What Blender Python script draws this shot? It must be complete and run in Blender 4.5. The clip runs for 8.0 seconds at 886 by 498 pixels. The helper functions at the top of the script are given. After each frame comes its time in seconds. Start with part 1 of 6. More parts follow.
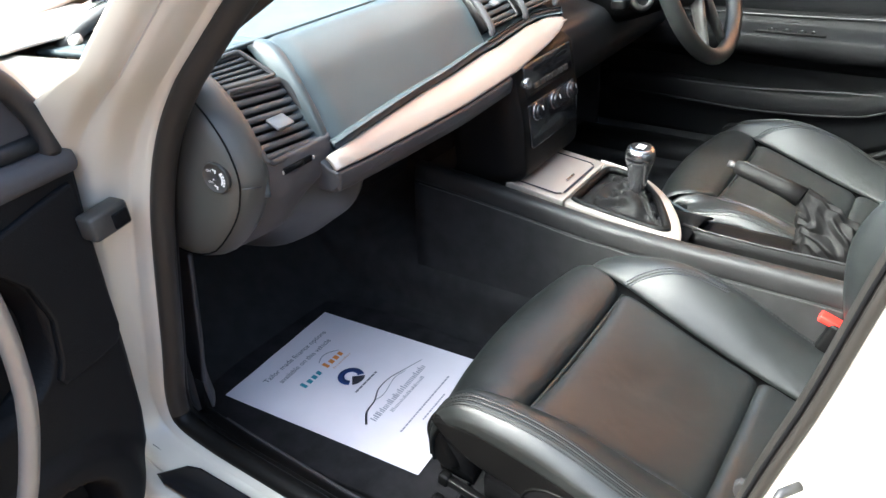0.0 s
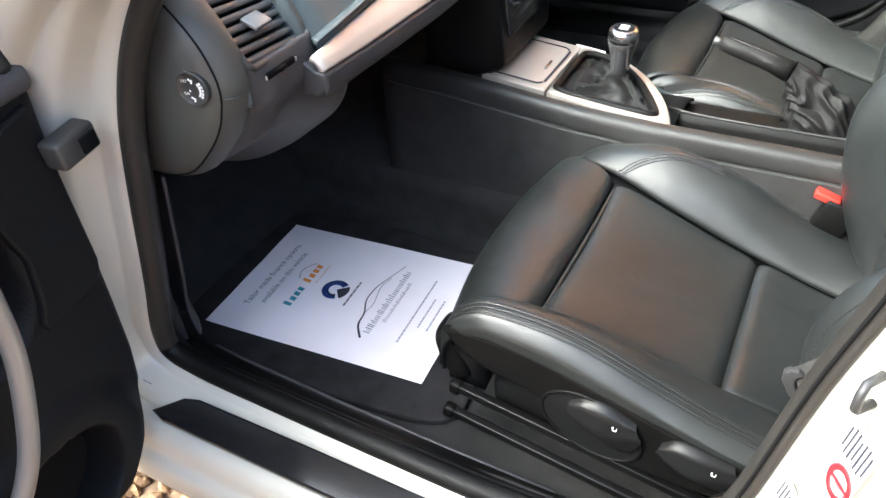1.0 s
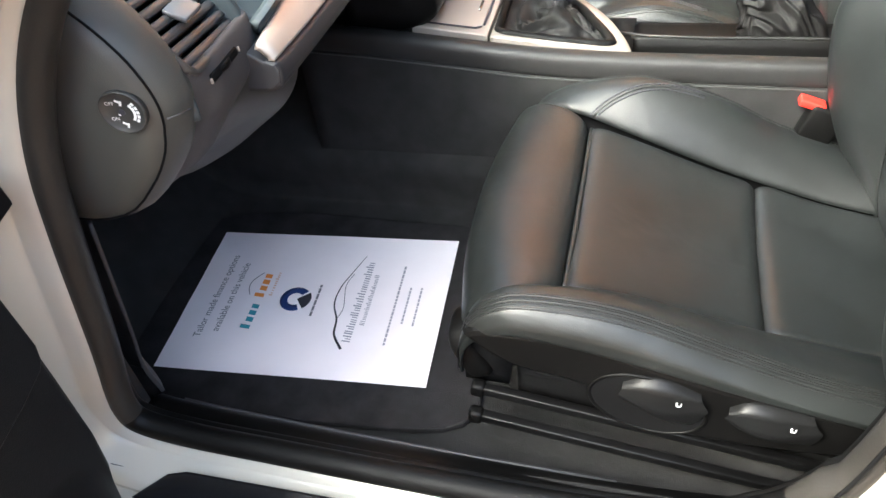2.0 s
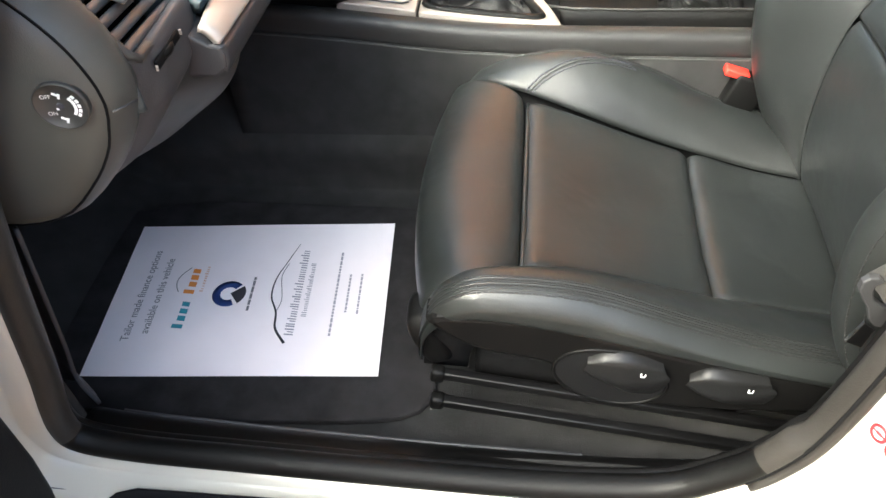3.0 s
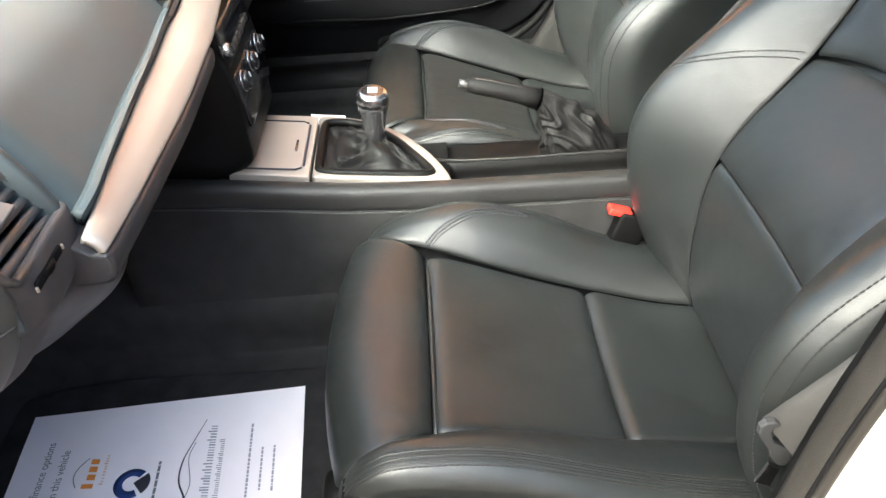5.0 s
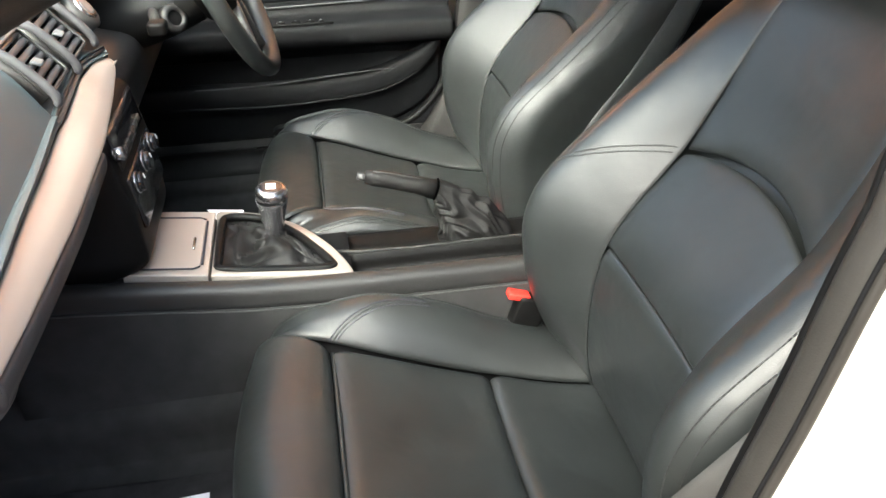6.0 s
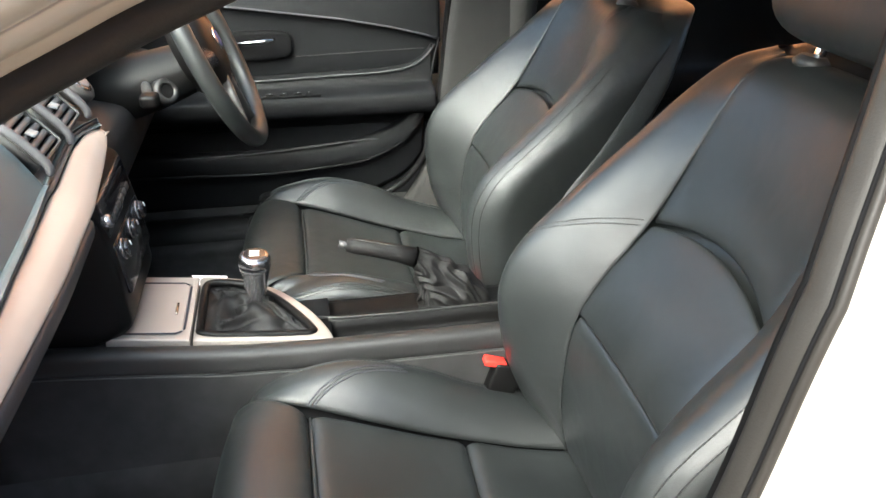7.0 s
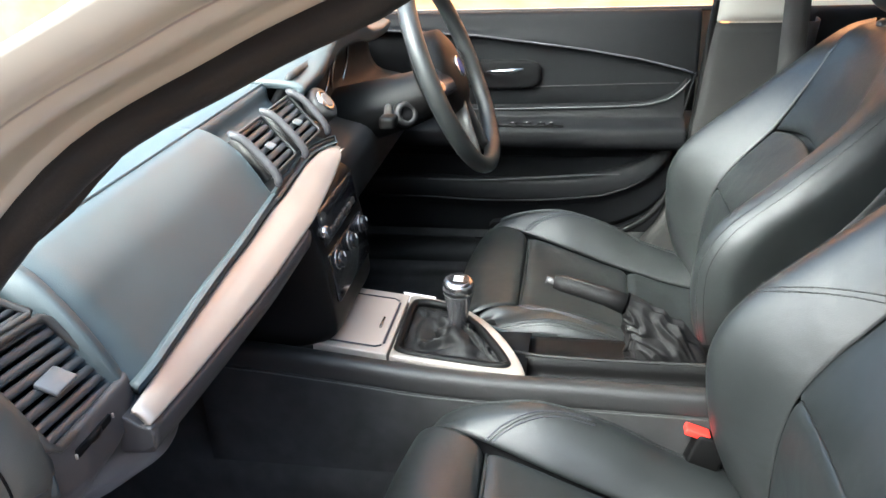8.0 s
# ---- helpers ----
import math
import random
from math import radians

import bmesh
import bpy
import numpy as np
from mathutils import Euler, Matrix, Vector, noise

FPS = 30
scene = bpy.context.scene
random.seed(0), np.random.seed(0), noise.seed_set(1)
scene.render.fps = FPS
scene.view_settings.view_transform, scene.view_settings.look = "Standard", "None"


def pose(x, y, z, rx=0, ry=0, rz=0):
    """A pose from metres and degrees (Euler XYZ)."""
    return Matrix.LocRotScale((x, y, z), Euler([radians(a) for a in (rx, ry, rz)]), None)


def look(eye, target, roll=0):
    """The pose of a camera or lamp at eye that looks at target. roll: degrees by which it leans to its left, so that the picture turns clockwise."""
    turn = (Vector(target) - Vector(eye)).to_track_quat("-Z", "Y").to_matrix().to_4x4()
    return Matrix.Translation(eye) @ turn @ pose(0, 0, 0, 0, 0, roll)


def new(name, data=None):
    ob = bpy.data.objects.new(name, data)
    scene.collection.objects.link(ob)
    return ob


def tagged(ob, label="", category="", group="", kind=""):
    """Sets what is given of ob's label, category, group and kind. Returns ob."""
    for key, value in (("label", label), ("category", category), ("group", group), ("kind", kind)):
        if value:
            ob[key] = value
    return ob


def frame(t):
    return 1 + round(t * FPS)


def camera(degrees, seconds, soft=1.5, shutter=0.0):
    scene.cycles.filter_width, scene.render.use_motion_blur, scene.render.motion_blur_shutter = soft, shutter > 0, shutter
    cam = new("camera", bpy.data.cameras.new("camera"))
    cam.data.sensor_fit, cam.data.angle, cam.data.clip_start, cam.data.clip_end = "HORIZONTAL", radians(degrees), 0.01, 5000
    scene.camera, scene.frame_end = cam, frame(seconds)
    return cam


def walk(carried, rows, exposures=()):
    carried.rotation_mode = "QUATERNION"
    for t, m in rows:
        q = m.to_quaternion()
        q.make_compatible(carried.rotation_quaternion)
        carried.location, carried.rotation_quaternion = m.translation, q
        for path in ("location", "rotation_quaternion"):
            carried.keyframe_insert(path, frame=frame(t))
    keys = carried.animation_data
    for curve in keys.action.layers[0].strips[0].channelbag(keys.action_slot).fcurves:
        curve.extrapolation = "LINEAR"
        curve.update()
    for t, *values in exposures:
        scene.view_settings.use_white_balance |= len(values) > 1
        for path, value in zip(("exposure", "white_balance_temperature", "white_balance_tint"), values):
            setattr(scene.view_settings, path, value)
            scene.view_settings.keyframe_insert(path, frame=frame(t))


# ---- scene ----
cam = camera(60.4, 8.0)
PATH = [
    (0, (0.212, -1.13, 1.13), (-0.796, 0.277, 0.128), -3.5),
    (0.5, (0.162, -1.131, 1.121), (-0.818, 0.232, 0.034), -2.8),
    (1, (0.115, -1.129, 1.114), (-0.676, 0.228, -0.123), -4.7),
    (1.5, (0.035, -1.103, 1.106), (-0.576, 0.284, -0.199), -7.7),
    (1.7, (-0.006, -1.079, 1.092), (-0.573, 0.304, -0.237), -8.7),
    (2.8, (-0.112, -1.039, 1.08), (-0.355, 0.308, -0.378), -4.8),
    (3, (-0.119, -1.043, 1.082), (-0.329, 0.325, -0.361), -4.4),
    (3.5, (-0.113, -1.043, 1.089), (-0.274, 0.366, -0.321), -4.0),
    (4, (-0.111, -1.036, 1.096), (-0.24, 0.422, -0.267), -3.7),
    (4.5, (-0.105, -1.021, 1.109), (-0.197, 0.497, -0.19), -4.1),
    (5, (-0.107, -1.008, 1.122), (-0.088, 0.568, -0.109), -3.6),
    (5.2, (-0.097, -0.993, 1.143), (-0.011, 0.583, -0.085), -3.3),
    (6.3, (-0.115, -1.006, 1.161), (0.218, 0.668, 0.118), -0.2),
    (6.5, (-0.112, -1.011, 1.166), (0.228, 0.675, 0.144), -0.2),
    (7, (-0.103, -1.027, 1.177), (0.245, 0.698, 0.227), 0.4),
    (7.5, (-0.085, -1.03, 1.179), (0.094, 0.757, 0.3), -0.3),
    (8, (-0.025, -0.99, 1.168), (-0.347, 0.781, 0.296), -2.6),
]
walk(cam, [(t, look(eye, target, roll)) for t, eye, target, roll in PATH], [(0, 3.15, 5550, -1), (1.5, 3.14, 5800, 0), (3.5, 3.20, 6100, -1), (5.0, 3.10, 5950, -1), (6.5, 2.90, 5900, -1), (8, 2.92, 5450, -1)])

# ---- world, sun and exposure ----
SUN_ELEVATION, SUN_AZIMUTH = radians(46), radians(229)   # azimuth counted from +x towards +y
world = bpy.data.worlds.new("sky")
scene.world = world
world.use_nodes = True
sky = world.node_tree.nodes.new("ShaderNodeTexSky")
sky.sky_type, sky.sun_disc = "NISHITA", False
sky.sun_elevation, sky.sun_rotation = SUN_ELEVATION, math.pi / 2 - SUN_AZIMUTH
sky.air_density, sky.dust_density, sky.ozone_density = 0.7, 7.0, 0.4
background = world.node_tree.nodes["Background"]
world.node_tree.links.new(sky.outputs[0], background.inputs[0])
background.inputs[1].default_value = 0.15
lamp = bpy.data.lights.new("sun", "SUN")
lamp.energy, lamp.angle, lamp.color = 0.28, radians(65), (1.0, 0.95, 0.87)
sun = new("sun", lamp)
toward = Vector((math.cos(SUN_ELEVATION) * math.cos(SUN_AZIMUTH), math.cos(SUN_ELEVATION) * math.sin(SUN_AZIMUTH), math.sin(SUN_ELEVATION)))
sun.rotation_euler = toward.to_track_quat("Z", "Y").to_euler()

# ---- materials ----
def material(name, colour, rough=0.5, metal=0.0, grain=0.0, scale=400.0, vary=0.0, vary_scale=12.0, coat=0.0, rough_vary=0.0, spec=0.5, cells=False, wrinkle=0.0):
    m = bpy.data.materials.new(name)
    m.use_nodes = True
    nt = m.node_tree
    b = nt.nodes["Principled BSDF"]
    b.inputs["Base Color"].default_value = (*colour, 1)
    b.inputs["Roughness"].default_value = rough
    b.inputs["Metallic"].default_value = metal
    b.inputs["Coat Weight"].default_value = coat
    b.inputs["Coat Roughness"].default_value = 0.04
    b.inputs["Specular IOR Level"].default_value = spec
    co = nt.nodes.new("ShaderNodeTexCoord")
    if vary or rough_vary:
        n = nt.nodes.new("ShaderNodeTexNoise")
        n.inputs["Scale"].default_value, n.inputs["Detail"].default_value = vary_scale, 5
        nt.links.new(co.outputs["Object"], n.inputs["Vector"])
        if vary:
            r = nt.nodes.new("ShaderNodeMapRange")
            r.inputs[1].default_value, r.inputs[2].default_value = 0.3, 0.7
            r.inputs[3].default_value, r.inputs[4].default_value = 1 - vary, 1 + vary
            mix = nt.nodes.new("ShaderNodeVectorMath")
            mix.operation = "SCALE"
            mix.inputs[0].default_value = colour
            nt.links.new(n.outputs[0], r.inputs[0])
            nt.links.new(r.outputs[0], mix.inputs["Scale"])
            nt.links.new(mix.outputs[0], b.inputs["Base Color"])
        if rough_vary:
            r2 = nt.nodes.new("ShaderNodeMapRange")
            r2.inputs[1].default_value, r2.inputs[2].default_value = 0.3, 0.7
            r2.inputs[3].default_value, r2.inputs[4].default_value = rough - rough_vary, rough + rough_vary
            nt.links.new(n.outputs[0], r2.inputs[0])
            nt.links.new(r2.outputs[0], b.inputs["Roughness"])
    if grain:
        if cells:
            g = nt.nodes.new("ShaderNodeTexVoronoi")
            g.inputs["Scale"].default_value = scale
        else:
            g = nt.nodes.new("ShaderNodeTexNoise")
            g.inputs["Scale"].default_value, g.inputs["Detail"].default_value = scale, 3
        bump = nt.nodes.new("ShaderNodeBump")
        bump.inputs["Strength"].default_value, bump.inputs["Distance"].default_value = grain, 0.001
        nt.links.new(co.outputs["Object"], g.inputs["Vector"])
        nt.links.new(g.outputs[0], bump.inputs["Height"])
        nt.links.new(bump.outputs[0], b.inputs["Normal"])
        if wrinkle:
            w = nt.nodes.new("ShaderNodeTexNoise")
            w.inputs["Scale"].default_value, w.inputs["Detail"].default_value, w.inputs["Distortion"].default_value = 18, 2, 0.3
            slow = nt.nodes.new("ShaderNodeBump")
            slow.inputs["Strength"].default_value, slow.inputs["Distance"].default_value = wrinkle, 0.006
            nt.links.new(co.outputs["Object"], w.inputs["Vector"])
            nt.links.new(w.outputs[0], slow.inputs["Height"])
            nt.links.new(slow.outputs[0], bump.inputs["Normal"])
    return m


LEATHER = material("black_leather", (0.0120, 0.0137, 0.0133), 0.41, grain=0.10, scale=900, cells=True, vary=0.18, vary_scale=9, rough_vary=0.05, wrinkle=0.34, spec=0.58)
GAITER = material("soft_gaiter_leather", (0.0060, 0.0058, 0.0058), 0.56, grain=0.15, scale=900, vary=0.2, vary_scale=40, spec=0.22)
CONSOLE = material("dark_console_plastic", (0.0150, 0.0148, 0.0146), 0.44, grain=0.15, scale=900, cells=True, vary=0.12, rough_vary=0.05, spec=0.4)
SEAL = material("grey_brown_rubber", (0.024, 0.022, 0.0195), 0.45, spec=0.24, grain=0.2, scale=500, vary=0.15, rough_vary=0.06)
# near-black of base parts, also used to paint shade into recesses
BASE_SHADE = material("black_base_and_shade", (0.003, 0.003, 0.0033), 0.9, spec=0.15, vary=0.1)
LEVER = material("dark_grey_lever", (0.008, 0.0081, 0.0083), 0.38, spec=0.28, grain=0.1, scale=900, vary=0.08)
THREAD = material("dark_thread", (0.016, 0.016, 0.016), 0.6, vary=0.2, vary_scale=300)
BLACKP = material("satin_black_plastic", (0.0036, 0.0035, 0.0034), 0.46, spec=0.15, grain=0.1, scale=900, vary=0.2, rough_vary=0.06)
SLAT = material("blue_grey_slat", (0.040, 0.043, 0.046), 0.42, vary=0.06)
TAB = material("blue_grey_plastic", (0.10, 0.105, 0.11), 0.35, vary=0.05)
SHELL = material("dark_grey_seat_shell", (0.0045, 0.0044, 0.0043), 0.40, spec=0.12, grain=0.12, scale=900, vary=0.12, rough_vary=0.05)
DULL = material("dull_grey_steel", (0.045, 0.045, 0.046), 0.45, metal=0.4, vary=0.12, vary_scale=60)
SOFT = material("soft_black_plastic", (0.046, 0.061, 0.066), 0.48, grain=0.10, scale=900, cells=True, vary=0.1, rough_vary=0.04)
END = material("grey_end_cap_plastic", (0.056, 0.057, 0.052), 0.45, grain=0.15, scale=900, vary=0.12, rough_vary=0.05)
HARD = material("hard_black_plastic", (0.034, 0.0335, 0.032), 0.45, grain=0.15, scale=900, vary=0.15, rough_vary=0.06)
GREY = material("charcoal_plastic", (0.040, 0.040, 0.043), 0.5, grain=0.2, scale=900, cells=True, vary=0.1)
DOORCARD = material("charcoal_door_card", (0.0065, 0.0068, 0.0074), 0.52, spec=0.14, grain=0.25, scale=850, cells=True, vary=0.1, rough_vary=0.04)
LILAC = material("matt_grey_trim", (0.046, 0.044, 0.046), 0.6, grain=0.15, scale=800)
CARPET = material("black_carpet", (0.030, 0.0297, 0.0295), 1.0, grain=0.9, scale=1100, vary=0.16, vary_scale=30, spec=0.1)
MAT = material("black_floor_mat", (0.022, 0.021, 0.022), 0.95, grain=0.8, scale=800, vary=0.3, vary_scale=30, spec=0.15)
GARNISH = material("brown_grey_pillar_cloth", (0.036, 0.032, 0.028), 0.7, grain=0.3, scale=1100, vary=0.08, spec=0.25)
RUBBER = material("black_rubber", (0.014, 0.014, 0.014), 0.55, grain=0.2, scale=300, vary=0.2, rough_vary=0.1)
SILVER = material("satin_silver_trim", (0.43, 0.395, 0.355), 0.50, metal=0.55, grain=0.05, scale=1500, vary=0.03)
# darker copy of the silver trim, the surround's dimmer light put into colour
SILVER_SHADED = material("shaded_silver_trim", (0.33, 0.30, 0.27), 0.48, metal=0.55, grain=0.05, scale=1500, vary=0.04)
PULL = material("satin_grey_pull", (0.24, 0.228, 0.21), 0.45, metal=0.5, grain=0.05, scale=1500, vary=0.05)
CHROME = material("polished_chrome", (0.75, 0.75, 0.76), 0.10, metal=1.0, vary=0.03)
STEEL = material("bright_steel", (0.45, 0.45, 0.46), 0.25, metal=1.0, vary=0.1, vary_scale=60)
RAIL = material("black_steel", (0.004, 0.004, 0.0042), 0.36, spec=0.22, vary=0.3, vary_scale=40)
PAINT = material("white_car_paint", (0.49, 0.465, 0.395), 0.35, coat=0.6, vary=0.03, vary_scale=5)
RED = material("red_plastic", (0.75, 0.03, 0.02), 0.4)
RED_INK = material("red_print", (0.42, 0.012, 0.018), 0.5)
PAPER = material("white_paper", (0.88, 0.835, 0.87), 0.7, vary=0.02, vary_scale=20)
INK = material("dark_ink", (0.03, 0.03, 0.04), 0.6)
INK_GREY = material("grey_ink", (0.16, 0.16, 0.18), 0.6)
INK_MID = material("mid_grey_ink", (0.30, 0.30, 0.35), 0.6)
INK_PALE = material("pale_orange_ink", (0.70, 0.48, 0.38), 0.6)
INK_BLUE = material("blue_ink", (0.015, 0.04, 0.16), 0.6)
INK_TEAL = material("teal_ink", (0.05, 0.28, 0.36), 0.6)
INK_ORANGE = material("orange_ink", (0.75, 0.28, 0.06), 0.6)
WHITE = material("white_print", (0.75, 0.75, 0.75), 0.5)
STICKER = material("pale_label", (0.40, 0.41, 0.42), 0.4)
FABRIC = material("grey_pillar_cloth", (0.0150, 0.0143, 0.0132), 0.85, grain=0.4, scale=1200, vary=0.08)
CREAM = material("pale_pillar_trim", (0.42, 0.40, 0.35), 0.8, grain=0.2, scale=900, vary=0.05)
BELT = material("grey_webbing", (0.040, 0.038, 0.035), 0.7, grain=0.5, scale=1500)
HEADLINER = material("grey_headlining", (0.30, 0.292, 0.28), 0.9, grain=0.3, scale=900, vary=0.04)
SMOKE = material("smoked_metal", (0.22, 0.22, 0.23), 0.16, metal=0.85, vary=0.05)
GLOSS = material("gloss_black", (0.01, 0.01, 0.011), 0.12, vary=0.1)


def glass_material():
    m = bpy.data.materials.new("window_glass")
    m.use_nodes = True
    b = m.node_tree.nodes["Principled BSDF"]
    b.inputs["Base Color"].default_value = (0.93, 0.97, 0.95, 1)
    b.inputs["Roughness"].default_value = 0.0
    b.inputs["Transmission Weight"].default_value = 1.0
    b.inputs["IOR"].default_value = 1.05
    return m


GLASS = glass_material()


# ---- mesh helpers ----
def smooth(v):
    v = max(0.0, min(1.0, v))
    return v * v * (3 - 2 * v)


def spline(points, ts):
    """Points on a smooth curve through the given ones, at the shares ts of its point count."""
    p = np.array(points, float)
    n = len(p) - 1
    q = np.vstack([2 * p[0] - p[1], p, 2 * p[-1] - p[-2]])
    out = []
    for t in ts:
        k = min(int(t * n), n - 1)
        f = t * n - k
        a, b, c, d = q[k], q[k + 1], q[k + 2], q[k + 3]
        out.append(0.5 * (2 * b + (c - a) * f + (2 * a - 5 * b + 4 * c - d) * f * f + (3 * b - a - 3 * c + d) * f ** 3))
    return np.array(out)


def steps(n, ends=False):
    """Even shares from 0 to 1, closer together at both ends where asked."""
    if not ends:
        return np.linspace(0, 1, n + 1)
    fine = np.array([0, 0.006, 0.014, 0.026, 0.045, 0.07])
    return np.concatenate([fine, np.linspace(0.1, 0.9, max(n - 11, 3)), 1 - fine[::-1]])


def loft(sections, nu=24, nv=24, ends=False):
    """A grid of points through the sections, each a list of points."""
    ts, us = steps(nv, ends), steps(nu, ends)
    rows = np.array([spline(s, ts) for s in sections])
    return np.array([spline(rows[:, j], us) for j in range(rows.shape[1])]).transpose(1, 0, 2)


def normals(P):
    n = np.cross(np.gradient(P, axis=0), np.gradient(P, axis=1))
    return n / np.maximum(np.linalg.norm(n, axis=2, keepdims=True), 1e-9)


def pillow(P, radius=0.012, depth=0.012, flip=False, edges=(1, 1, 1, 1)):
    """Rolls the edges of a grid of points down, as stuffed leather does at its seams."""
    N = normals(P) * (-1 if flip else 1)
    du = np.linalg.norm(np.diff(P, axis=0, prepend=P[:1]), axis=2).cumsum(0)
    dv = np.linalg.norm(np.diff(P, axis=1, prepend=P[:, :1]), axis=2).cumsum(1)
    drop = np.zeros(P.shape[:2])
    for on, d in zip(edges, (du, du[-1:] - du, dv, dv[:, -1:] - dv)):
        if on:
            s = 1 - np.clip(d / radius, 0, 1)
            drop = np.maximum(drop, depth * (1 - np.sqrt(np.maximum(1 - s * s, 0))))
    return P - N * drop[..., None]


def grid_mesh(P, thick=0.0, flip=False, close_u=False):
    """A bmesh over a grid of points, with that thickness behind it."""
    bm = bmesh.new()
    nu, nv = P.shape[:2]
    sets = [P]
    if thick:
        sets.append(P - normals(P) * thick * (-1 if flip else 1))
    V = [[[bm.verts.new(p) for p in row] for row in S] for S in sets]
    last = nu if close_u else nu - 1

    def quad(*v):
        if len(set(v)) == 4:
            bm.faces.new(v[::-1] if flip else v)

    for k, S in enumerate(V):
        for i in range(last):
            for j in range(nv - 1):
                a = (S[i][j], S[(i + 1) % nu][j], S[(i + 1) % nu][j + 1], S[i][j + 1])
                quad(*(a if k == 0 else a[::-1]))
    if thick:
        A, B = V
        for i in range(last):
            k = (i + 1) % nu
            quad(A[k][0], A[i][0], B[i][0], B[k][0])
            quad(A[i][-1], A[k][-1], B[k][-1], B[i][-1])
        if not close_u:
            for j in range(nv - 1):
                quad(A[0][j], A[0][j + 1], B[0][j + 1], B[0][j])
                quad(A[-1][j + 1], A[-1][j], B[-1][j], B[-1][j + 1])
    for f in bm.faces:
        f.smooth = True
    return bm


def box(size, at=(0, 0, 0), bevel=0.004, turn=(0, 0, 0), segments=2):
    bm = bmesh.new()
    bmesh.ops.create_cube(bm, size=1)
    bmesh.ops.scale(bm, vec=size, verts=bm.verts)
    if bevel:
        bmesh.ops.bevel(bm, geom=bm.edges[:], offset=bevel, segments=segments, affect="EDGES", profile=0.5)
    bmesh.ops.transform(bm, matrix=pose(*at, *turn), verts=bm.verts)
    for f in bm.faces:
        f.smooth = bool(bevel)
    return bm


def prism(outline, matrix, depth, bevel=0.002):
    """A plate of that depth below an outline in its own x and y."""
    bm = bmesh.new()
    vs = [bm.verts.new((x, y, 0)) for x, y in outline]
    face = bm.faces.new(vs)
    if face.normal.z < 0:
        bmesh.ops.reverse_faces(bm, faces=[face])
    out = bmesh.ops.extrude_face_region(bm, geom=[face])
    bmesh.ops.translate(bm, vec=(0, 0, -depth), verts=[v for v in out["geom"] if isinstance(v, bmesh.types.BMVert)])
    bmesh.ops.recalc_face_normals(bm, faces=bm.faces[:])
    if bevel:
        rim = [e for e in bm.edges if abs(e.verts[0].co.z) < 1e-7 and abs(e.verts[1].co.z) < 1e-7]
        bmesh.ops.bevel(bm, geom=rim, offset=bevel, segments=2, affect="EDGES", profile=0.5)
    bmesh.ops.transform(bm, matrix=matrix, verts=bm.verts)
    return bm


def tube(points, radius, sides=8, closed=False, flat=1.0):
    """A round rod along points; radius a number or one for each point."""
    p = [Vector(q) for q in points]
    n = len(p)
    radii = radius if isinstance(radius, (list, tuple)) else [radius] * n
    bm = bmesh.new()
    rings = []
    up = None
    for i in range(n):
        d = (p[(i + 1) % n] - p[i - 1]) if closed else (p[min(i + 1, n - 1)] - p[max(i - 1, 0)])
        d.normalize()
        if up is None:
            up = d.orthogonal().normalized()
        up = (up - d * up.dot(d)).normalized()
        side = d.cross(up)
        rings.append([bm.verts.new(p[i] + (up * math.cos(a) * flat + side * math.sin(a)) * radii[i]) for a in (2 * math.pi * k / sides for k in range(sides))])
    for i in range(n if closed else n - 1):
        a, b = rings[i], rings[(i + 1) % n]
        for k in range(sides):
            bm.faces.new((a[k], a[(k + 1) % sides], b[(k + 1) % sides], b[k]))
    if not closed:
        bm.faces.new(rings[0][::-1])
        bm.faces.new(rings[-1])
    bmesh.ops.recalc_face_normals(bm, faces=bm.faces[:])
    for f in bm.faces:
        f.smooth = True
    return bm


def revolve(profile, matrix, sides=32):
    """A turned body from (radius, height) pairs."""
    bm = bmesh.new()
    rings = [[bm.verts.new((r * math.cos(a), r * math.sin(a), h)) for a in (2 * math.pi * k / sides for k in range(sides))] for r, h in profile]
    for a, b in zip(rings, rings[1:]):
        for k in range(sides):
            bm.faces.new((a[k], a[(k + 1) % sides], b[(k + 1) % sides], b[k]))
    bm.faces.new(rings[0][::-1])
    bm.faces.new(rings[-1])
    for f in bm.faces:
        f.smooth = len(f.verts) == 4
    bmesh.ops.transform(bm, matrix=matrix, verts=bm.verts)
    return bm


def blob(size, at, e1=0.5, e2=0.5, nu=32, nv=20, turn=(0, 0, 0)):
    """A rounded block: a superellipsoid."""
    def sp(v, e):
        return math.copysign(abs(v) ** e, v)
    P = np.array([[(size[0] / 2 * sp(math.cos(v), e1) * sp(math.cos(u), e2), size[1] / 2 * sp(math.cos(v), e1) * sp(math.sin(u), e2), size[2] / 2 * sp(math.sin(v), e1))
                   for v in np.linspace(-math.pi / 2 + 1e-3, math.pi / 2 - 1e-3, nv)] for u in np.linspace(0, 2 * math.pi, nu, endpoint=False)])
    bm = grid_mesh(P, close_u=True)
    bmesh.ops.holes_fill(bm, edges=[e for e in bm.edges if e.is_boundary])
    bmesh.ops.transform(bm, matrix=pose(*at, *turn), verts=bm.verts)
    return bm


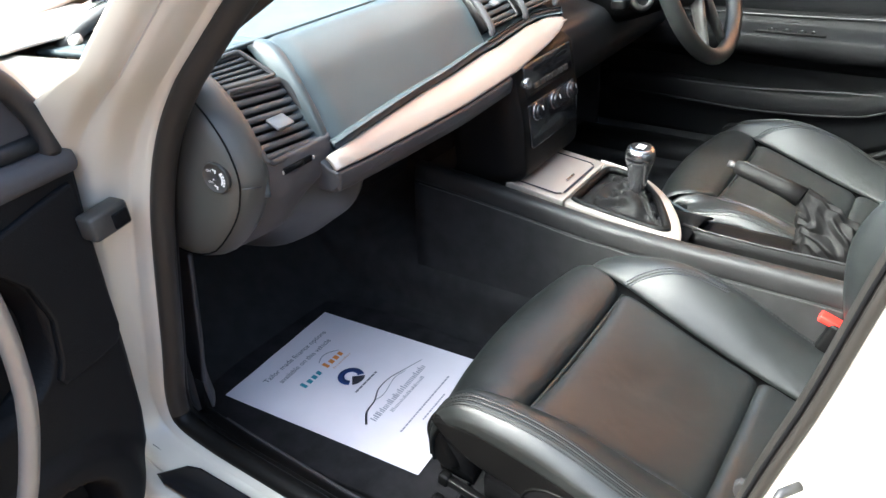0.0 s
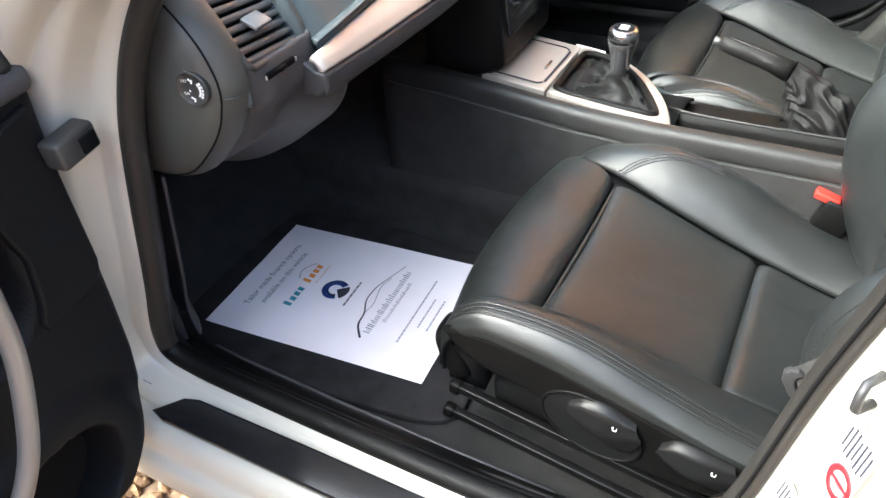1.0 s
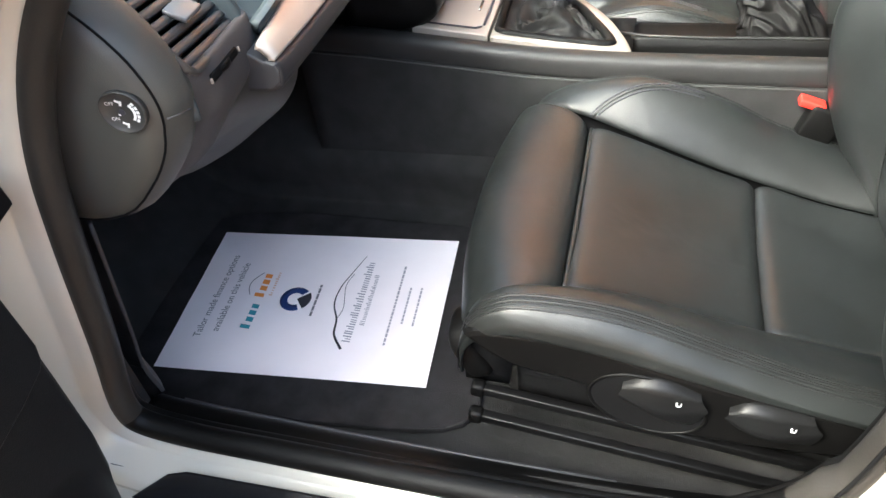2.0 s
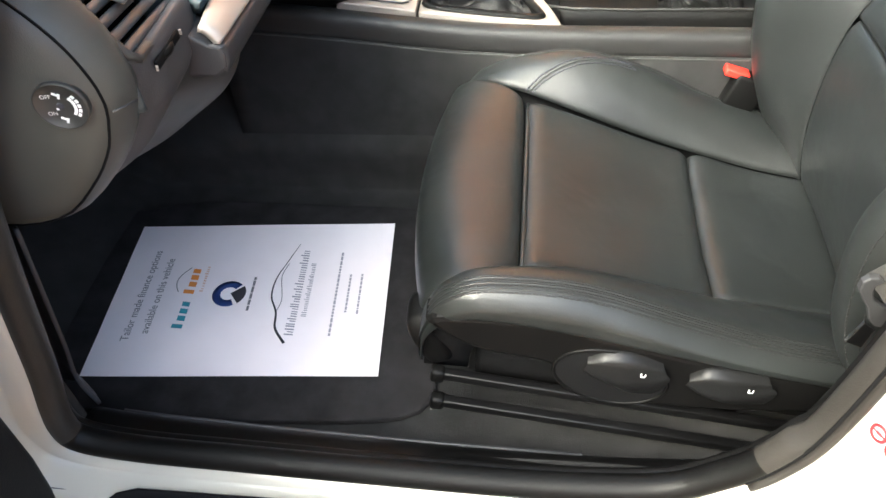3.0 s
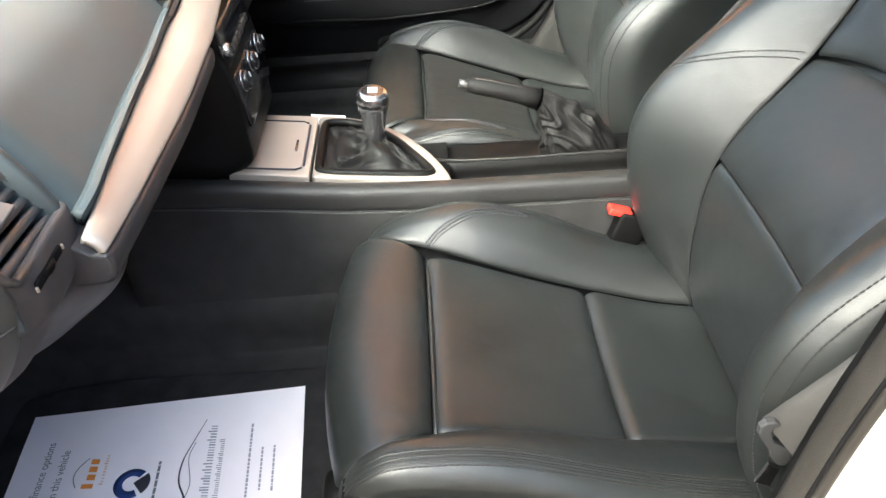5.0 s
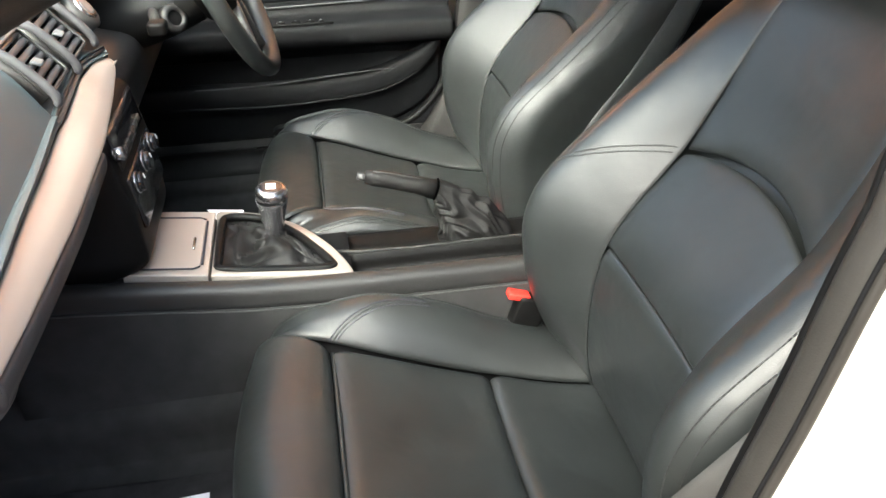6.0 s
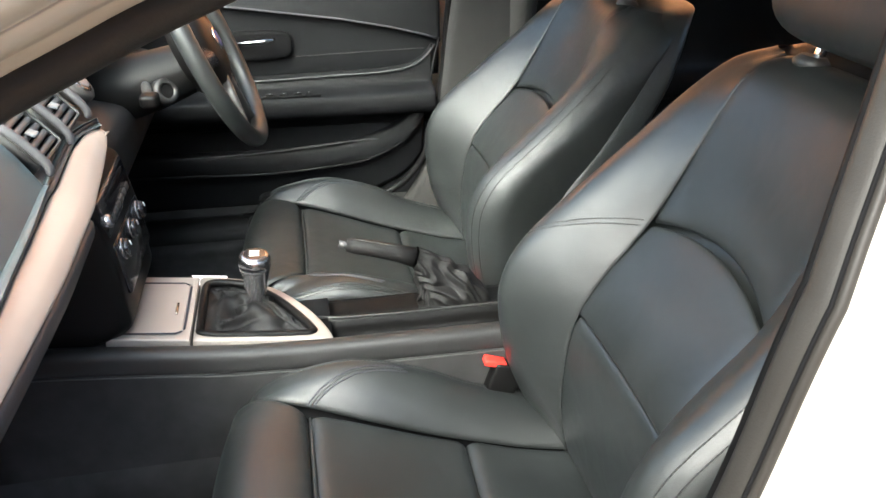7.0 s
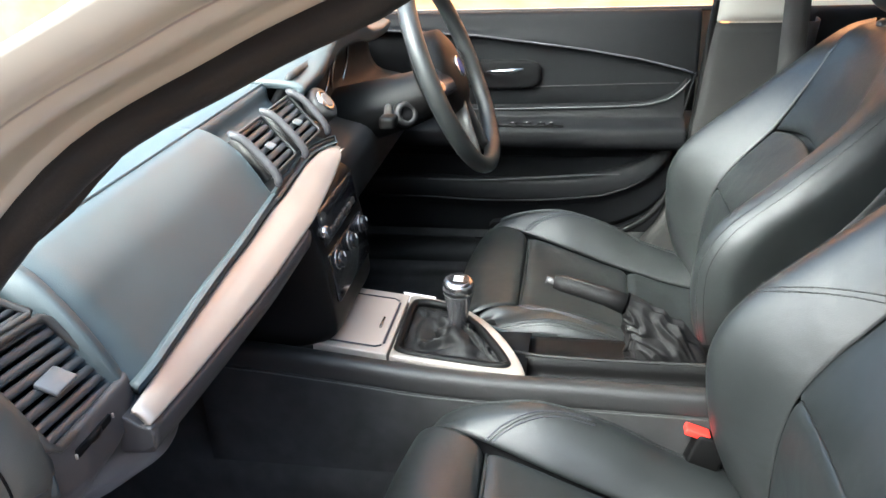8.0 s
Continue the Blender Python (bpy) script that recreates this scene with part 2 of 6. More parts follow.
def flat_line(points, width, z, closed=False):
    """A thin printed stroke lying in the plane of its own x and y; width a number or one for each point."""
    p = np.array([(q[0], q[1]) for q in points], float)
    n = len(p)
    w = np.full(n, width) if isinstance(width, (int, float)) else np.array(width, float)
    d = np.roll(p, -1, 0) - np.roll(p, 1, 0)
    if not closed:
        d[0], d[-1] = p[1] - p[0], p[-1] - p[-2]
    d /= np.linalg.norm(d, axis=1, keepdims=True)
    side = np.stack([-d[:, 1], d[:, 0]], 1) * w[:, None] / 2
    P = np.array([[(*(a + e), z), (*(a - e), z)] for a, e in zip(p, side)])
    return grid_mesh(P, 0.00015, close_u=closed, flip=True)


def part(name, bm, mat, parent=None, label="", **tags):
    me = bpy.data.meshes.new(name)
    bm.to_mesh(me)
    bm.free()
    me.materials.append(mat)
    ob = new(name, me)
    if parent is not None:
        ob.parent = parent
    return tagged(ob, label, **tags)


def thing(name, label, category, at=(0, 0, 0), group="", kind=""):
    ob = new(name)
    ob.location = at
    ob.empty_display_size = 0.05
    return tagged(ob, label, category, group, kind)


def lettering(name, words, size, matrix, mat, parent, align="CENTER"):
    cu = bpy.data.curves.new(name, "FONT")
    cu.body, cu.size, cu.align_x, cu.align_y, cu.extrude = words, size, align, "CENTER", 0.0
    tmp = new(name, cu)
    bpy.context.view_layer.update()
    me = bpy.data.meshes.new_from_object(tmp.evaluated_get(bpy.context.evaluated_depsgraph_get()))
    bpy.data.objects.remove(tmp)
    me.transform(matrix)
    me.materials.clear()
    me.materials.append(mat)
    ob = new(name, me)
    ob.parent = parent
    return ob


# ---- seats ----
def between(xs, ys):
    xs, ys = np.array(xs), np.array(ys)
    return lambda x: float(np.interp(x, xs, ys))


BACK = spline([(0.238, 0.400), (0.226, 0.45), (0.221, 0.52), (0.225, 0.59), (0.238, 0.64), (0.268, 0.69), (0.308, 0.74), (0.343, 0.80), (0.370, 0.87), (0.394, 0.93), (0.415, 0.957), (0.445, 0.966), (0.480, 0.955)], steps(120))
back_width = between([0.4, 0.63, 0.76, 0.87, 0.93, 0.97], [0.116, 0.118, 0.122, 0.118, 0.110, 0.10])


def on_grid(Q, N, i, j):
    """The place at a broken row and column of a grid, a hair above it."""
    a, b = min(int(i), Q.shape[0] - 2), min(int(j), Q.shape[1] - 2)
    f, g = i - a, j - b
    p = (1 - f) * ((1 - g) * Q[a, b] + g * Q[a, b + 1]) + f * ((1 - g) * Q[a + 1, b] + g * Q[a + 1, b + 1])
    return tuple(p + N[a, b] * 0.0003)


def stitches(line, dash=0.0042, gap=0.0016, radius=0.0009):
    """A row of single stitches along a line of points."""
    p = np.array([tuple(q) for q in line])
    d = np.concatenate([[0], np.cumsum(np.linalg.norm(np.diff(p, axis=0), axis=1))])
    bm = bmesh.new()
    at = 0.0
    while at + dash < d[-1]:
        ends = [Vector([float(np.interp(at + e, d, p[:, k])) for k in range(3)]) for e in (0.0, dash)]
        along = (ends[1] - ends[0]).normalized()
        up = along.orthogonal().normalized()
        side = along.cross(up)
        rings = [[bm.verts.new(e + (up * math.cos(a) + side * math.sin(a)) * radius) for a in (0, 1.57, 3.14, 4.71)] for e in ends]
        for k in range(4):
            bm.faces.new((rings[0][k], rings[0][(k + 1) % 4], rings[1][(k + 1) % 4], rings[1][k]))
        bm.faces.new(rings[0][::-1])
        bm.faces.new(rings[1])
        at += dash + gap
    return bm


def front_seat(yc, dx, side, label, recline=0.0, lower=0.0):
    """A sports seat; side is -1 where its outer side looks to -y, else 1."""
    seat = thing("front_seat", label, "seat", (dx, yc, -lower), group="front seats")
    # cushion: thigh section, middle and rear panels
    T = steps(22, True)

    def seamed(P, radius, depth):
        return pillow(pillow(P, radius, depth, edges=(1, 1, 0, 0)), 0.009, 0.0055, edges=(0, 0, 1, 1))

    def across(stations, dish, bow=0.022):
        return loft([[(x + bow * k * k * max(0.0, min(1.0, (-0.13 - x) / 0.08)), k * hw, z - dish * (1 - k * k)) for k in (-1, -0.5, 0, 0.5, 1)] for x, z, hw in stations], 26, 26, True)

    P = across([(-0.226, 0.40, 0.172), (-0.246, 0.44, 0.182), (-0.241, 0.485, 0.186), (-0.212, 0.508, 0.181), (-0.165, 0.512, 0.166), (-0.120, 0.503, 0.147)], 0.002)
    part("thigh_section", grid_mesh(seamed(P, 0.022, 0.016)), LEATHER, seat)
    part("seam_cord", tube([(-0.1195 + 0.0005 * k, 0.147 * k, 0.4905 - 0.004 * (1 - k * k)) for k in np.linspace(-1, 1, 15)], 0.0030, 8), LEATHER, seat)
    P = across([(-0.119, 0.502, 0.146), (-0.06, 0.485, 0.139), (0.0, 0.465, 0.132), (0.05, 0.448, 0.128), (0.094, 0.435, 0.125)], 0.010)
    part("centre_panel", grid_mesh(seamed(P, 0.024, 0.015)), LEATHER, seat)
    P = across([(0.093, 0.439, 0.125), (0.14, 0.424, 0.121), (0.19, 0.411, 0.118), (0.262, 0.398, 0.115)], 0.008)
    part("rear_panel", grid_mesh(seamed(P, 0.022, 0.016)), LEATHER, seat)
    xs = [-0.226, -0.220, -0.206, -0.186, -0.15, -0.06, 0.04, 0.115, 0.19, 0.275]
    hw = [0.192, 0.190, 0.185, 0.176, 0.160, 0.139, 0.129, 0.123, 0.118, 0.114]
    zc = [0.425, 0.462, 0.492, 0.506, 0.508, 0.486, 0.452, 0.431, 0.412, 0.398]
    hb = [0.428, 0.475, 0.510, 0.532, 0.544, 0.534, 0.496, 0.468, 0.447, 0.430]
    rd = [0.200, 0.206, 0.208, 0.208, 0.206, 0.203, 0.202, 0.201, 0.199, 0.197]
    od = [0.206, 0.215, 0.221, 0.225, 0.228, 0.229, 0.229, 0.228, 0.227, 0.225]
    drop = [0.020, 0.024, 0.029, 0.033, 0.037, 0.044, 0.034, 0.027, 0.024, 0.024]
    soft_top = [0.428, 0.468, 0.494, 0.512, 0.528, 0.541, 0.514, 0.476, 0.450, 0.430]
    for s in (-1, 1):
        secs = []
        for x, h, c, b, r, o, low in zip(xs, hw, zc, hb if s == side and side < 0 else soft_top, rd, od, drop):
            if s != side:
                x, b = x + 0.012 * max(0.0, min(1.0, (-0.02 - x) / 0.12)), b - (0.005 if side < 0 else 0.027) * min(1.0, (x + 0.24) / 0.06)
            secs.append([(x, s * h, c), (x, s * (h + 0.35 * (r - h)), c + 0.6 * (b - c)), (x, s * (r - 0.016), b - 0.002), (x, s * (r + 0.008), b - 0.004), (x, s * (o - 0.002), b - 0.3 * low - 0.006), (x + 0.001, s * o, b - 0.7 * low), (x + 0.002, s * (o - 0.002), b - low), (x + 0.002, s * (o - 0.018), b - low - 0.006)])
        P = loft(secs, 40, 34, True)
        Q = pillow(P, 0.009, 0.0055, flip=s < 0, edges=(0, 0, 1, 0))
        bolster = part("cushion_bolster", grid_mesh(Q, flip=s < 0), LEATHER, seat)
        N = normals(Q) * (1 if s > 0 else -1)
        for j in ((12.6, 13.5, 14.4, 15.6) if s == side else (15, 17)):
            line = [on_grid(Q, N, i, j) for i in range(9, Q.shape[0] - 3)]
            part("stitching", stitches(line), THREAD, bolster)
        for j in ((13.05, 13.95, 15.0) if s == side else (16,)):
            part("seam_ridge", tube([on_grid(Q, N, i, j) for i in range(9, Q.shape[0] - 3)], 0.0012, 6), LEATHER, bolster)
        for e in (() if s == side and side < 0 else (0.0, 0.006, 0.012)):
            line = [on_grid(Q, N, np.interp(0.470 + e * (1 - 0.6 * t) + 0.17 * (1 - math.cos(t * 1.57)), steps(40, True), np.arange(Q.shape[0])), 1.0 + (12.0 - 110 * e) * math.sin(t * 1.57)) for t in np.linspace(0, 1, 24)]
            if e == 0.006:
                part("seam_ridge", tube(line, 0.0014, 6), LEATHER, bolster)
            else:
                part("stitching", stitches(line, radius=0.0013), INK, bolster)
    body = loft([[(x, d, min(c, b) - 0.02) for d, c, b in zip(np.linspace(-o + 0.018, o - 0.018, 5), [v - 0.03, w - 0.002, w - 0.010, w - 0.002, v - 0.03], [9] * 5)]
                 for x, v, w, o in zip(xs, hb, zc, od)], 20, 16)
    part("cushion_base", grid_mesh(body, 0.05), BASE_SHADE, seat)

    # backrest: lower, middle and upper panels
    def back_panel(lo, hi, dish):
        rows = []
        for k in np.linspace(-1, 1, 27):
            k = math.copysign(abs(k) ** 0.8, k)
            a, b = lo(k), hi(k)
            row = []
            for t in T:
                s = a + (b - a) * t
                x, z = BACK[:, 0], BACK[:, 1]
                i = np.arange(len(BACK)) / (len(BACK) - 1)
                px, pz = np.interp(s, i, x), np.interp(s, i, z)
                row.append((px + dish * (1 - k * k), k * back_width(pz), pz))
            rows.append(row)
        return np.array(rows)

    share = lambda z: float(np.interp(z, BACK[:110, 1], np.arange(110) / 120))
    for name, lo, hi, dish, r in (("lower_back_panel", lambda k: 0.0, lambda k: share(0.632), 0.004, 0.024),
                                  ("lumbar_panel", lambda k: share(0.634), lambda k: share(0.756) + 0.028 * (1 - k * k), 0.004, 0.030),
                                  ("upper_back_panel", lambda k: share(0.758) + 0.028 * (1 - k * k), lambda k: 1.0, 0.012, 0.034)):
        P = back_panel(lo, hi, dish)
        P = pillow(P, r, 0.007, flip=True, edges=(0, 0, name == "upper_back_panel", name != "upper_back_panel"))
        part(name, grid_mesh(pillow(P, 0.006, 0.0016, flip=True), flip=True), LEATHER, seat)
    zs = [0.395, 0.45, 0.52, 0.60, 0.65, 0.70, 0.765, 0.85, 0.905, 0.945, 0.966]
    xb = [0.222, 0.190, 0.164, 0.152, 0.158, 0.185, 0.248, 0.330, 0.378, 0.415, 0.446]
    rd = [0.200, 0.205, 0.208, 0.210, 0.210, 0.208, 0.204, 0.192, 0.178, 0.155, 0.120]
    od = [0.240, 0.246, 0.250, 0.252, 0.252, 0.250, 0.246, 0.230, 0.214, 0.190, 0.150]
    for s in (-1, 1):
        secs = []
        for z, b, r, o in zip(zs, xb, rd, od):
            c = float(np.interp(z, BACK[:110, 1], BACK[:110, 0]))
            h = min(back_width(z), r - 0.012)
            m = max(c, b)
            secs.append([(c, s * h, z), (c + 0.55 * (b - c), s * (h + 0.45 * (r - h)), z), (b + 0.001, s * (r - 0.008), z), (b + 0.012, s * (r + 0.022), z), (b + 0.045, s * o, z - 0.004), (b + 0.085, s * (o - 0.004), z - 0.01), (m + (0.12 if z < 0.9 else 0.07), s * (o - 0.03), z - 0.016)])
        P = loft(secs, 40, 34, True)
        Q = pillow(P, 0.007, 0.0016, flip=s < 0, edges=(0, 0, 1, 0))
        bolster = part("back_bolster", grid_mesh(Q, flip=s < 0), LEATHER, seat)
        N = normals(Q) * (1 if s > 0 else -1)
        for j in (16, 18):
            line = [on_grid(Q, N, i, j) for i in range(3, Q.shape[0] - 11)]
            part("stitching", stitches(line), THREAD, bolster)
        for e in (() if s == side else (0.0, 0.010)):
            line = [on_grid(Q, N, np.interp(0.590 - e - 0.075 * t ** 2, steps(40, True), np.arange(Q.shape[0])), 3 + 12 * t) for t in np.linspace(0, 1, 16)]
            part("stitching", stitches(line), THREAD, bolster)
    rings = []
    for z, w, d in ((0.42, 0.215, 0.030), (0.46, 0.228, 0.045), (0.60, 0.238, 0.052), (0.74, 0.236, 0.055), (0.84, 0.222, 0.055), (0.90, 0.208, 0.053), (0.935, 0.192, 0.050), (0.958, 0.168, 0.044), (0.972, 0.130, 0.034), (0.978, 0.080, 0.020), (0.980, 0.015, 0.006)):
        c = float(np.interp(z, BACK[:110, 1], BACK[:110, 0])) + 0.034 + 0.055
        rings.append([(c + d * math.copysign(abs(math.cos(a)) ** 0.55, math.cos(a)), w * math.copysign(abs(math.sin(a)) ** 0.42, math.sin(a)), z) for a in np.linspace(0, 2 * math.pi, 48, endpoint=False)])
    rings = np.array([spline(np.array(rings)[:, k], steps(36)) for k in range(48)])
    part("backrest_shell", grid_mesh(rings, close_u=True, flip=True), LEATHER, seat)
    # headrest on two posts
    for d in (-0.07, 0.07):
        part("headrest_post", tube([(0.452, d, 0.93), (0.470, d, 1.02)], 0.0065, 12), CHROME, seat, "bright chrome post")
        part("post_collar", revolve([(0.02, 0), (0.02, 0.008), (0.014, 0.014)], pose(0.452, d, 0.958, 0, 8, 0), 20), HARD, seat)
    part("headrest", blob((0.115, 0.285, 0.19), (0.478, 0, 1.075), 0.5, 0.45, turn=(0, 10, 0)), LEATHER, seat)
    # outer side panel with its levers, inner side plain
    back_names = ("lower_back_panel", "lumbar_panel", "upper_back_panel", "back_bolster", "backrest_shell", "headrest_post", "post_collar", "headrest")
    for o in seat.children:
        if recline and o.name.split(".")[0] in back_names:
            o.matrix_local = pose(0.25, 0, 0.40, 0, recline, 0) @ pose(-0.25, 0, -0.40)
    shell = [(-0.212, 0.500), (-0.19, 0.510), (-0.10, 0.505), (0.0, 0.474), (0.10, 0.446), (0.22, 0.424), (0.24, 0.39), (0.17, 0.375), (0.085, 0.370), (0.013, 0.375), (-0.040, 0.384), (-0.075, 0.412), (-0.092, 0.440), (-0.145, 0.453), (-0.172, 0.464), (-0.196, 0.482)]
    shell = [tuple(p) for p in spline(shell + shell[:1], steps(64))[:-1]]
    on_side = lambda y: Matrix(((1, 0, 0, 0), (0, 0, side, side * y), (0, -side, 0, 0), (0, 0, 0, 1))) @ Matrix.Diagonal((1, -side, 1, 1))
    panel = part("side_panel", prism(shell, on_side(0.2255), 0.03, 0.007), SHELL, seat, "dark grey plastic side panel")
    ring = [(-0.027 + 0.058 * math.cos(a), side * 0.2262, 0.424 + 0.044 * math.sin(a) - 0.012 * math.cos(a)) for a in np.linspace(0, 2 * math.pi, 40, endpoint=False)]
    part("lever_surround", tube(ring, 0.0020, 8, True), BLACKP, panel)
    # flat near-black disc on the panel paints the shade of a recess
    part("lever_recess_shade", prism([(p[0], p[2]) for p in ring], on_side(0.2266), 0.006, 0), BASE_SHADE, panel)
    for top, ridge, low, mark in (([(-0.052, 0.458), (-0.034, 0.467), (-0.010, 0.467), (0.022, 0.451)], [(-0.056, 0.443), (-0.038, 0.436), (-0.010, 0.428), (0.030, 0.432)], [(-0.050, 0.436), (-0.034, 0.424), (-0.008, 0.408), (0.018, 0.402)], (0.002, 0.447)),
                                  ([(0.050, 0.436), (0.066, 0.447), (0.090, 0.446), (0.126, 0.436)], [(0.046, 0.428), (0.064, 0.418), (0.092, 0.412), (0.136, 0.418)], [(0.052, 0.418), (0.066, 0.408), (0.094, 0.397), (0.130, 0.393)], (0.108, 0.429))):
        lift = lambda pts, ys: [(x, side * (0.2255 + y), z) for (x, z), y in zip(pts, ys)]
        half = [((a[0] + b[0]) / 2, (a[1] + b[1]) / 2) for a, b in zip(top, ridge)]
        face_top = [(0.82 * a[0] + 0.18 * b[0], 0.82 * a[1] + 0.18 * b[1]) for a, b in zip(top, ridge)]
        sec = [lift(top, (-0.004, -0.004, -0.004, -0.004)), lift(top, (0.001, 0.002, 0.002, 0.0)), lift(face_top, (0.007, 0.010, 0.011, 0.006)), lift(half, (0.008, 0.0115, 0.013, 0.007)),
               lift(ridge, (0.008, 0.012, 0.014, 0.008)), lift(low, (0.003, 0.005, 0.006, 0.003)), lift(low, (-0.006, -0.006, -0.006, -0.006))]
        lever = part("seat_lever", grid_mesh(loft(sec, 24, 18), flip=side < 0), LEVER, panel, "dark grey seat lever with a white symbol")
        for dx, dz, w, h in ((-0.0022, 0.0026, 0.0017, 0.0017), (-0.0022, -0.0006, 0.0012, 0.0032), (0.0002, -0.0020, 0.0036, 0.0011), (0.0020, 0.0010, 0.0010, 0.0030)):
            part("lever_mark", box((w, 0.0006, h), (mark[0] + dx, side * (0.2255 + 0.0132), mark[1] + dz), 0.0002, (8 * side, 0, 0)), WHITE, lever)
    part("height_handle", blob((0.034, 0.060, 0.080), (-0.215, side * 0.176, 0.430), 0.6, 0.6, turn=(0, -20, 0)), BLACKP, seat)
    # runners
    for d in (side * 0.205, side * 0.225, -side * 0.20):
        z = (0.360 if d == side * 0.225 else 0.383) + lower
        part("seat_rail", box((0.50, 0.011, 0.012), (0.035, d, z - 0.042), 0.002, (0, 10.5, 0)), RAIL, seat)
        part("rail_cap", box((0.016, 0.015, 0.019), (-0.208, d, z + 0.002), 0.004, (0, 10.5, 0)), BLACKP, seat)
    part("under_frame", box((0.40, 0.36, 0.06), (0.03, 0, 0.36), 0.01), BASE_SHADE, seat)
    return seat


front_seat(-0.365, 0.0, -1, "black leather sports seat with stitched side bolsters")
front_seat(0.365, 0.012, 1, "black leather sports seat behind the steering wheel", 3.5, 0.034)


def seat_buckle(x, y, z, label):
    b = thing("seat_belt_buckle", label, "buckle", (x, y, z))
    part("buckle_body", box((0.046, 0.026, 0.075), (0.018, 0, -0.044), 0.005, (0, 18, 0)), BLACKP, b)
    part("release_button", box((0.033, 0.018, 0.010), (0.006, 0, -0.004), 0.002, (0, 18, 0)), RED, b, "bright red release button")
    part("buckle_stalk", box((0.03, 0.012, 0.10), (0.045, 0, -0.12), 0.003, (0, 18, 0)), HARD, b)
    return b


seat_buckle(0.146, -0.152, 0.503, "black seat belt buckle with a red button")
seat_buckle(0.172, 0.145, 0.455, "black seat belt buckle beside the driver's seat")


# ---- dashboard ----
dash = thing("dashboard", "black soft dashboard with a satin silver strip", "dashboard", (-0.5, 0, 0.6))
dash_at = Matrix.Translation((0.5, 0, -0.6))


def dash_part(name, bm, mat, parent=None, label=""):
    bmesh.ops.transform(bm, matrix=dash_at, verts=bm.verts)
    return part(name, bm, mat, parent or dash, label)


def strip_width(y):
    return float(np.interp(y, [-0.553, -0.45, -0.30, -0.15, 0.0, 0.06, 0.085, 0.092], [0.020, 0.033, 0.047, 0.053, 0.049, 0.037, 0.022, 0.008]))


def strip_up(y):
    return strip_lo(y) + 0.75 * strip_width(y)


def strip_lo(y):
    return float(np.interp(y, [-0.545, -0.45, -0.25, -0.10, 0.02, 0.07, 0.09], [0.769, 0.764, 0.760, 0.765, 0.777, 0.788, 0.800]))


def strip_x(y):
    return float(np.interp(y, [-0.56, -0.3, -0.1, 0.1], [-0.362, -0.358, -0.360, -0.372]))


ys = [-0.515, -0.45, -0.35, -0.25, -0.15, -0.135, -0.124, -0.05, 0.03, 0.09]
# upper pad, from the windscreen to the strip
secs = []
for y in [-0.507, -0.484] + ys[1:]:
    end = max(0.0, (-y - 0.53) / 0.07)
    su, sx = strip_up(y), strip_x(y) - 0.66 * strip_width(y) + 0.036
    dent = 0.016 if y > -0.13 else 0.0
    gap = float(np.interp(y, [-0.55, -0.3, 0.0], [0.15, 0.18, 0.22]))
    secs.append([(-0.98, y, 0.872), (-0.75, y, 0.888), (-0.56, y, 0.899), (-0.488, y, 0.902 - 0.004 * end), (-0.462 - dent, y, 0.893 - dent), (-0.435 - dent, y, 0.872 - dent), (-0.416 - dent, y, 0.845 - dent), (sx - 0.036 - 0.004 * gap, y, su + 0.003 + 0.012 * gap), (sx - 0.036 - 0.014 * gap, y, su + 0.001 + 0.004 * gap)])
secs[0] = [(x - 0.007, y, z - 0.005) for x, y, z in secs[0]]
dash_part("dash_pad", grid_mesh(loft(secs, 48, 60), 0.012, flip=True), SOFT)
dash_part("pad_seam", tube([(-0.488, y, 0.9025) for y in np.linspace(-0.56, 0.2, 20)], 0.0022, 6), SOFT)
secs = [[(x, y, z) for x, z in ((-0.78, 0.880), (-0.72, 0.886), (-0.66, 0.890), (-0.56, 0.8935), (-0.492, 0.8945))] for y in (-0.62, -0.58, -0.54, -0.50)]
dash_part("dash_corner", grid_mesh(loft(secs, 16, 20), 0.008, flip=False), SOFT)
# dark groove and silver strip
secs = [[(strip_x(y) - 0.66 * strip_width(y) - 0.002, y, strip_up(y) + 0.008), (strip_x(y) - 0.66 * strip_width(y) - 0.016, y, strip_up(y) - 0.002), (strip_x(y) - 0.66 * strip_width(y), y, strip_up(y) - 0.006)] for y in [-0.474] + ys[1:]]
dash_part("strip_groove", grid_mesh(loft(secs, 24, 8), 0.004, flip=True), HARD)
rows = []
for y in np.linspace(-0.530, 0.09, 40):
    a, b, x, w = strip_up(y), strip_lo(y), strip_x(y), 0.66 * strip_width(y)
    rows.append([(x - w, y, a), (x - 0.72 * w, y, a - 0.12 * (a - b)), (x - 0.32 * w, y, a - 0.45 * (a - b)), (x - 0.03 * w, y, a - 0.85 * (a - b)), (x, y, b)])
Q = pillow(loft(rows, 60, 16), 0.003, 0.0018, flip=True)
dash_part("trim_strip", grid_mesh(Q, 0.006, flip=True), SILVER, None, "satin silver trim strip")
